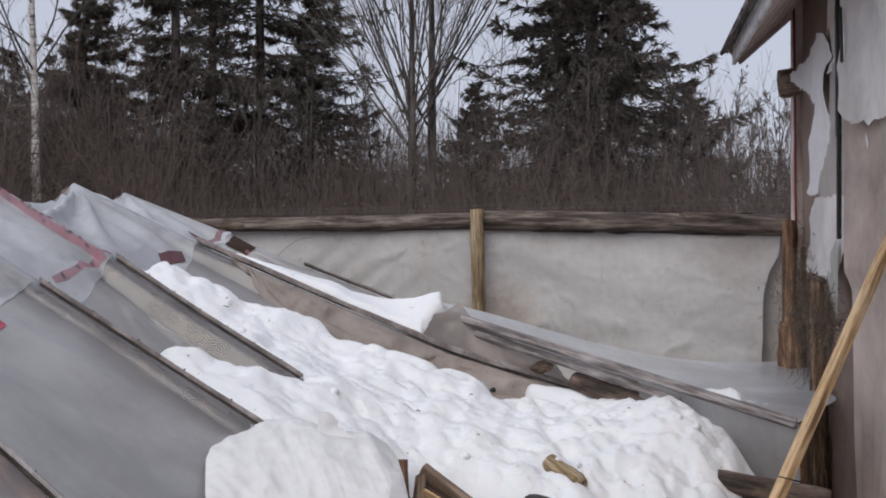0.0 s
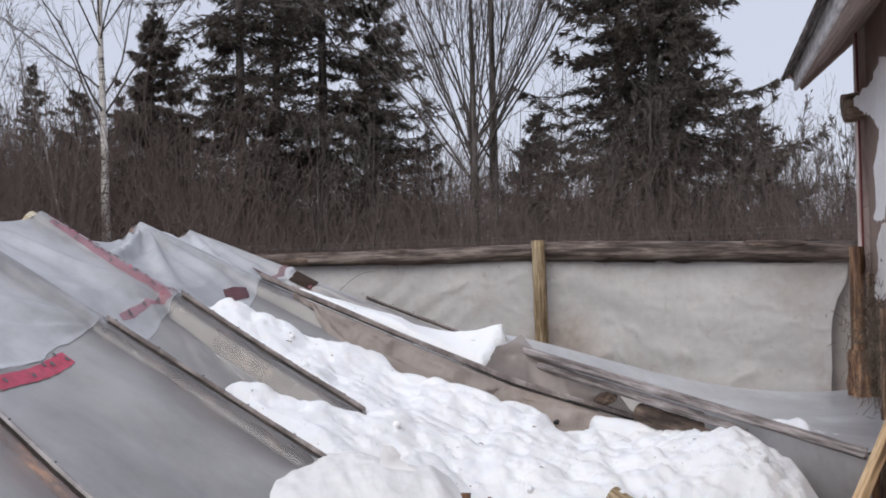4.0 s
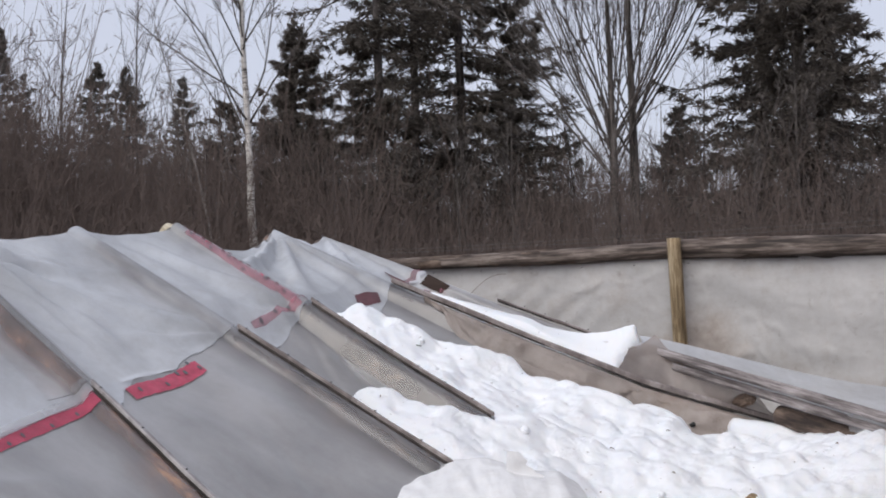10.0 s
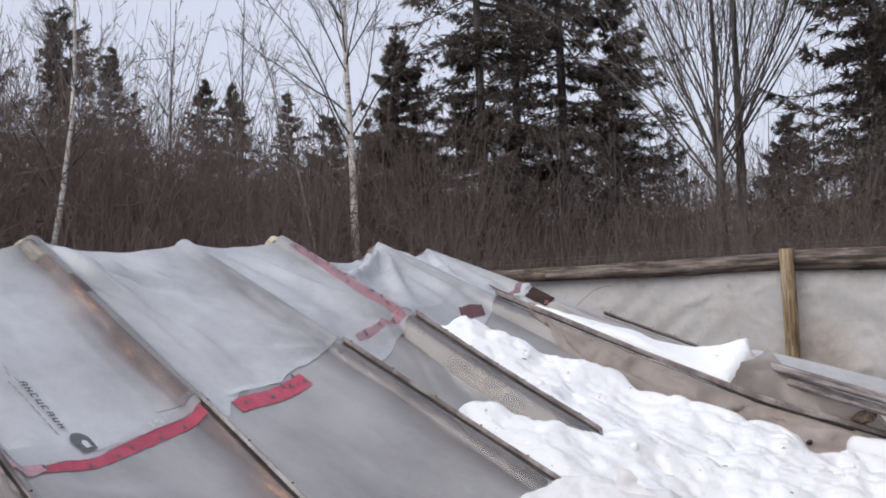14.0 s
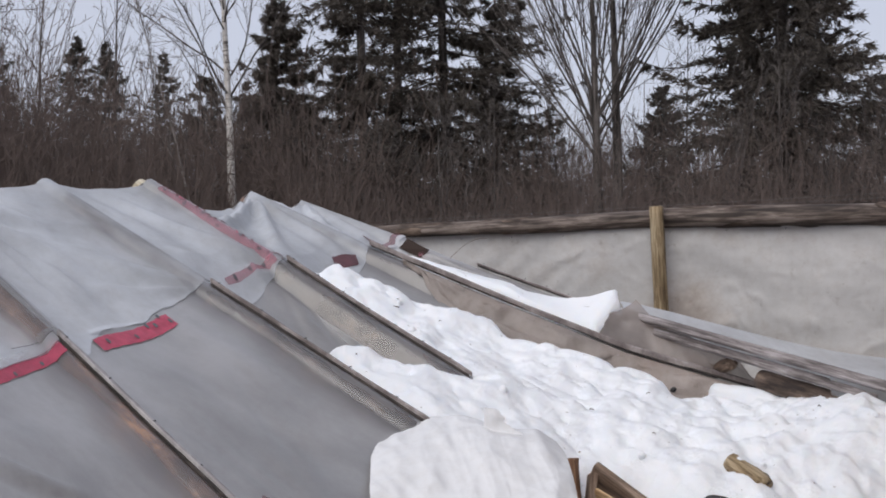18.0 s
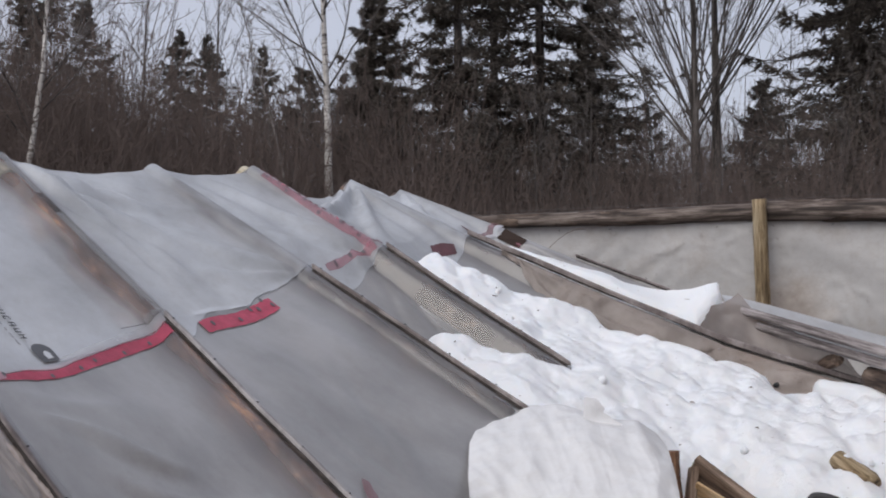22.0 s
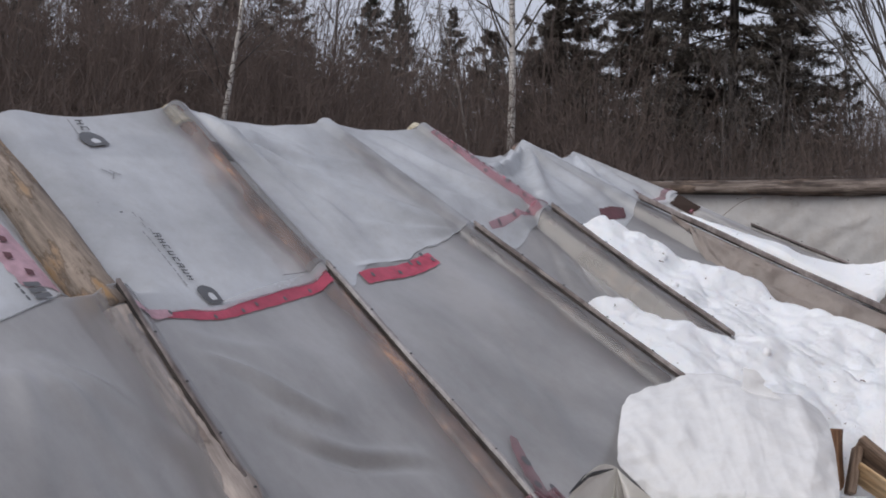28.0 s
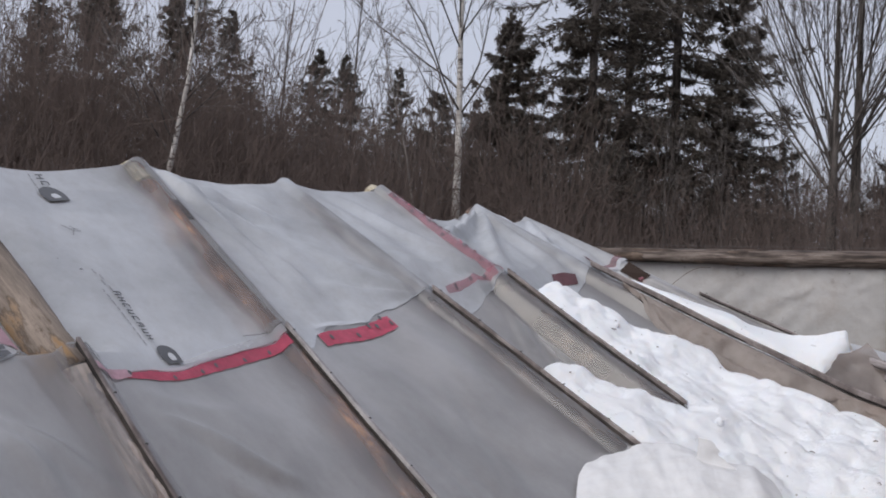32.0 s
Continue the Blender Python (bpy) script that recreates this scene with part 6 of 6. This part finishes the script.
def spruce(label, base, height, half, seed, needles=NEEDLE, clear=0.12, dense=1.0, detail=1.0, gaps=0.1, power=0.8, fine=1.0, each=6, bare=-0.35, upto=1.0):
    """A spruce: trunk, drooping whorled branches and many needle sprays."""
    rng = np.random.default_rng(seed)
    tree = thing("spruce", label, "tree")
    base = np.array(base, float)
    tp = base + np.stack([0.05 * np.sin(np.linspace(0, 3, 12) + seed), 0 * np.linspace(0, 1, 12), np.linspace(0, height, 12)], -1)
    fast_mesh("trunk", *tubes(tp[None], (height * 0.009 * np.linspace(1, 0.08, 12))[None], 8), BARK, tree)
    n = int(height * 30 * dense)
    h = clear + (upto - clear) * rng.uniform(0, 1, n) ** 1.05
    a = rng.uniform(0, 2 * np.pi, n)
    L = half * np.clip((1 - h), 0.02, 1) ** power * rng.uniform(0.5, 1.15, n) / (1 - clear) ** power
    # boughs stand in clumps, with open places between them
    open_ = smooth_noise(np.cos(a) * 1.5 + seed, h * height * 0.9 + np.sin(a) * 1.5, seed + 7, 2)
    L = np.where((rng.uniform(0, 1, n) < gaps) | (open_ < bare), L * 0.3, L) + 0.05
    out = np.stack([np.cos(a), np.sin(a), 0 * a], -1)
    t = np.linspace(0, 1, 7)
    rise = np.where(h > 0.75, 0.25, -0.1)[:, None]
    z = L[:, None] * (rise * t - 0.30 * t**1.5 + 0.34 * t**3.5)
    p = base + out[:, None] * (L[:, None] * t)[..., None]
    p[..., 2] += (h * height)[:, None] + z
    r = (0.006 + 0.007 * L)[:, None] * np.linspace(1, 0.25, 7)[None]
    tagged(fast_mesh("branch", *tubes(p, r, 3), BARK, tree), kind="stuff")
    per = int(22 * detail)
    s1, d1, l1, t1, w1 = spread(p, rng, per, 0.12, 1.0, 55, 0.1)
    d1[:, 2] = d1[:, 2] * 0.35 - 0.22
    d1 /= np.linalg.norm(d1, axis=1, keepdims=True)
    l1 = np.minimum(0.06, 0.02 + 0.1 * L[w1]) + 0.34 * L[w1] * (1.05 - t1) * rng.uniform(0.5, 1.2, len(w1))
    b1 = limb_paths(s1, d1, l1, 3, rng, 0.08, -0.15)
    s2, d2, l2, t2, w2 = spread(b1, rng, each, 0.0, 1.0, 38, 0.3)
    m = len(s2)
    v, q = blades(s2, d2, fine * np.clip(0.4 + L[w1[w2]], 0.4, 1) * rng.uniform(0.09, 0.22, m), fine**1.5 * rng.uniform(0.014, 0.03, m), rng)
    fast_mesh("crown", v, q, needles, tree, smooth=False)
    return tree


def polar(deg, dist):
    return (dist * math.sin(radians(deg)), dist * math.cos(radians(deg)), 0)


def elm(label, base, fork, seed, count=16, half=0.62, length=6.5, r=0.095):
    """A vase-shaped leafless tree: one trunk, then a fan of long limbs that bend upright, with slender side twigs."""
    rng = np.random.default_rng(seed)
    tree = thing("bare_tree", label, "tree")
    base = np.array(base, float)
    t = np.linspace(0, 1, 12)
    stem = base + np.stack([0.05 * np.sin(3 * t), 0 * t, fork * 1.9 * t], -1)
    fast_mesh("trunk", *tubes(stem[None], (r * np.linspace(1.2, 0.16, 12))[None], 12), BARK, tree)
    q = np.linspace(-1, 1, count) + rng.normal(0, 0.09, count)
    z0 = fork * (0.86 + 0.42 * rng.uniform(0, 1, count) * (1 - 0.6 * np.abs(q)))
    start = base + np.stack([0.05 * np.sin(3 * z0 / fork / 1.9) + 0.02 * q, 0 * q, z0], -1)
    d = np.stack([q * half, rng.normal(0, 0.28, count), np.ones(count)], -1)
    d /= np.linalg.norm(d, axis=1, keepdims=True)
    b1 = limb_paths(start, d, length * rng.uniform(0.7, 1.1, count), 12, rng, 0.055, 0.6)
    r1 = (r * rng.uniform(0.11, 0.25, count))[:, None] * np.linspace(1, 0.14, 12)[None]
    for k in range(count):
        fast_mesh("limb", *tubes(b1[k : k + 1], r1[k : k + 1], 6), BARK, tree)
    s2, d2, l2, t2, w2 = spread(b1, rng, 12, 0.14, 1.0, 27, 0.36)
    b2 = limb_paths(s2, d2, l2, 6, rng, 0.05, 0.4)
    r2 = np.maximum(0.42 * r1[w2, 0] * (1.05 - t2), 0.007)[:, None] * np.linspace(1, 0.45, 6)[None]
    s3, d3, l3, t3, w3 = spread(b2, rng, 9, 0.12, 1.0, 30, 0.5)
    b3 = limb_paths(s3, d3, l3, 4, rng, 0.08, 0.3)
    tagged(fast_mesh("twig", *join([tubes(b2, r2, 3), ribbons(b3, np.full((len(b3), 1), 0.0046) * np.linspace(1, 0.6, 4)[None], rng)]), TWIG_GREY, tree), kind="stuff")
    return tree


BIG = "tall dark green spruce with a dense crown"
OPEN = dict(dense=0.62, fine=0.82, each=13, gaps=0.2, bare=-0.14, detail=1.0, power=0.7)
spruce(BIG, (-4.96, 21.41, 0), 14.5, 3.4, 1, **OPEN)
spruce(BIG, (-4.70, 23.6, 0), 14.5, 2.2, 12, **OPEN)
spruce(BIG, (-3.57, 22.7, 0), 15.0, 3.2, 2, **OPEN)
spruce("shorter dark spruce beside taller ones", (-2.65, 23.4, 0), 8.6, 2.0, 62, dense=1.0, fine=0.85, each=11, gaps=0.2, bare=-0.2)
spruce("slender dark green spruce among taller ones", (-6.42, 21.02, 0), 6.7, 1.9, 3, dense=1.5, fine=0.85, each=11, gaps=0.15)
spruce("small dark spruce below taller ones", (-8.6, 23.0, 0), 5.6, 1.6, 13, dense=0.8)
spruce("broad dark green spruce with layered branches", (2.59, 19.85, 0), 17.0, 2.7, 4, clear=0.08, dense=1.15, fine=0.93, each=15, gaps=0.10, bare=-0.40, power=0.6)
spruce("tall dark spruce standing behind a broad one", (2.3, 22.8, 0), 13.0, 1.4, 41, dense=0.6, fine=1.0, each=7)
spruce("small distant spruce behind a bare tree", polar(1.6, 27), 5.6, 1.6, 42, NEEDLE_FAR, clear=0.2, detail=0.7, gaps=0.0, each=6, bare=-9)
spruce("low grey green spruce beside a broad one", (4.5, 21.5, 0), 4.7, 2.0, 14, NEEDLE_FAR, dense=0.8)
for n, (deg, dist, h, half) in enumerate(((-26.5, 38, 8.3, 3.0), (-25.2, 38, 8.2, 2.6), (-22.6, 38, 7.9, 3.3), (-39.6, 30, 7.8, 2.6), (-30.8, 30, 7.6, 2.4), (-42.5, 30, 7.0, 2.6), (-45.5, 29, 7.5, 2.8), (-18.6, 34, 6.5, 2.6))):
    spruce("distant small spruce rising over brown brush", polar(deg, dist), h * 1.08, half * 1.1, 30 + n, NEEDLE_FAR, clear=0.3, dense=1.1, detail=0.5, gaps=0.05, power=1.1, each=7, fine=0.95, bare=-0.6)
for n, (deg, dist, h, half) in enumerate(((-36.6, 25, 7.4, 2.5), (-33.2, 25, 7.8, 2.2), (-44.5, 24, 8.0, 2.2))):
    spruce("broad dark evergreen behind a birch", polar(deg, dist), h, half, 50 + n, NEEDLE, power=0.5, gaps=0.2, dense=1.3, fine=0.9, each=6)
elm("leafless grey tree with a fan of upright limbs", (-0.58, 20, 0), 3.9, 5, 28, 0.80, 7.0, 0.10)
elm("leafless grey tree with steep upright limbs", (-0.24, 20.2, 0), 4.3, 15, 12, 0.62, 6.5, 0.105)
bare_tree("birch", "slim white birch with bare twigs", (-6.18, 17.9, 0), 10.0, 0.09, 6, BIRCH, TWIG_GREY, lean=(0.012, 0), per=(28, 11, 8), angle=46, low=0.36, reach=0.46, stout=0.36, limb_mat=BARK)
bare_tree("birch", "slim pale birch in tall brush", polar(-35.3, 18), 8.5, 0.065, 7, BIRCH, TWIG_BIRCH, lean=(0.26, 0.1), per=(22, 10, 7), angle=40, low=0.36, stout=0.3, limb_mat=BARK)
bare_tree("sapling", "leaning bare sapling beside a birch", (-6.3, 17.8, 0), 6.5, 0.035, 61, PALE_BARK, TWIG_BIRCH, lean=(-0.26, 0), per=(16, 8, 5), angle=34, low=0.3, reach=0.4, stout=0.4)
for n, (deg, dist, h, r) in enumerate(((-28.4, 24, 8.2, 0.05), (-24.6, 24, 9.5, 0.045), (-31.5, 26, 5.5, 0.04), (-21.5, 20, 6.5, 0.035), (-38.2, 26, 7.6, 0.05), (9.0, 19, 4.4, 0.03), (2.2, 24, 6.5, 0.04), (-3.4, 25, 6.4, 0.04), (4.2, 18, 4.6, 0.03), (-6.5, 19, 5.2, 0.03),
                                        (-9.5, 19.5, 5.6, 0.03), (-12.5, 20, 5.0, 0.03), (7.0, 18.5, 5.4, 0.03), (-43.0, 22, 7.0, 0.045))):
    bare_tree("sapling", "thin leafless grey sapling in brush", polar(deg, dist), h, r, 70 + n, BARK, TWIG_GREY, per=(13, 8, 5), angle=34, low=0.25, reach=0.5, stout=0.45)

for n, (x, y, h) in enumerate(((3.5, 18.3, 4.1), (4.0, 19.0, 4.6), (4.25, 18.2, 4.75), (4.6, 19.2, 4.2), (4.85, 18.4, 4.4), (5.1, 18.6, 4.6), (5.4, 18.2, 4.1), (5.75, 19.0, 4.4), (6.2, 18.8, 4.3), (3.0, 19.2, 4.0))):
    bare_tree("shrub", "round leafless shrub with fine grey twigs", (x, y, 0), h, 0.022, 170 + n, BARK, TWIG_GREY, stems=4, fan=0.22, per=(8, 7, 5), angle=40, low=0.3, high=0.98, reach=0.40, stout=0.5, thin=1.6)


def thicket(name, label, n, a0, a1, d0, d1, h0, h1, seed, material, per=6, thick=0.006):
    rng = np.random.default_rng(seed)
    ang, dist = np.radians(rng.uniform(a0, a1, n)), rng.uniform(d0, d1, n)
    for mid, room in ((-18.9, 1.7), (-34.9, 1.3), (-1.5, 0.9)):
        off = np.degrees(ang) - mid
        ang = np.where((np.abs(off) < room) & (dist < 20.5), np.radians(mid + np.sign(off) * room * rng.uniform(1.0, 2.5, n)), ang)
    st = np.stack([np.sin(ang) * dist, np.cos(ang) * dist, np.full(n, -0.05)], -1)
    d = rng.normal(size=(n, 3)) * 0.22
    d[:, 2] = 1
    d /= np.linalg.norm(d, axis=1, keepdims=True)
    L = rng.uniform(h0, h1, n) * (1 + 0.10 * smooth_noise(np.degrees(ang) * 0.55, dist * 0.4, seed, 3))
    p = limb_paths(st, d, L, 4, rng, 0.10, 0.1)
    r = thick * rng.uniform(0.35, 0.9, n)[:, None] * np.linspace(1.1, 0.4, 4)[None]
    s1, d1_, l1, t1, w1 = spread(p, rng, per, 0.1, 1.0, 50, 0.30)
    b = limb_paths(s1, d1_, l1, 3, rng, 0.2, 0.25)
    rb = (thick * 0.7 * (1.1 - 0.6 * t1))[:, None] * np.linspace(1, 0.5, 3)[None]
    s2, d2, l2, t2, w2 = spread(b, rng, 3, 0.2, 1.0, 48, 0.55)
    c = limb_paths(s2, d2, l2, 2, rng, 0.2, 0.2)
    rc = (thick * 0.7 * (1.1 - 0.6 * t1[w2]))[:, None] * np.linspace(1, 0.6, 2)[None]
    ob = fast_mesh(name, *join([ribbons(p, r, rng), ribbons(b, rb, rng), ribbons(c, rc, rng)]), material, smooth=False)
    return tagged(ob, label, "shrubs", kind="stuff")


thicket("brush", "dense brown leafless brush behind the greenhouse", 5800, -52, 30, 11.5, 20, 1.9, 3.4, 21, TWIG, 6, 0.0060)
thicket("far_brush", "dense brown brush farther back among trees", 2500, -52, 3, 22, 34, 3.6, 5.9, 23, TWIG, 5, 0.020)
thicket("far_brush", "low brown brush far behind the house", 700, 3, 30, 22, 34, 2.8, 4.2, 28, TWIG, 5, 0.014)
thicket("back_brush", "dense brown brush behind the bare trees", 800, -11, 10, 24, 33, 3.8, 5.4, 27, TWIG, 5, 0.015)
thicket("tall_brush", "taller thin grey saplings standing in brush", 700, -52, 32, 17, 27, 3.2, 4.8, 22, TWIG_GREY, 7, 0.006)
thicket("left_brush", "tall brown brush crowding small evergreens", 2900, -54, -29, 18, 28, 4.6, 7.0, 24, TWIG, 5, 0.015)
thicket("middle_brush", "tall brown brush between birch and spruces", 2450, -32, -14, 18, 28, 3.8, 5.6, 25, TWIG, 5, 0.015)
thicket("low_brush", "brown brush at the feet of tall spruces", 1300, -20, 10, 19, 24, 2.6, 4.1, 29, TWIG, 6, 0.010)
thicket("right_brush", "tall grey brown brush beside the house", 1500, 4, 30, 15, 24, 2.7, 4.4, 26, TWIG, 6, 0.0055)
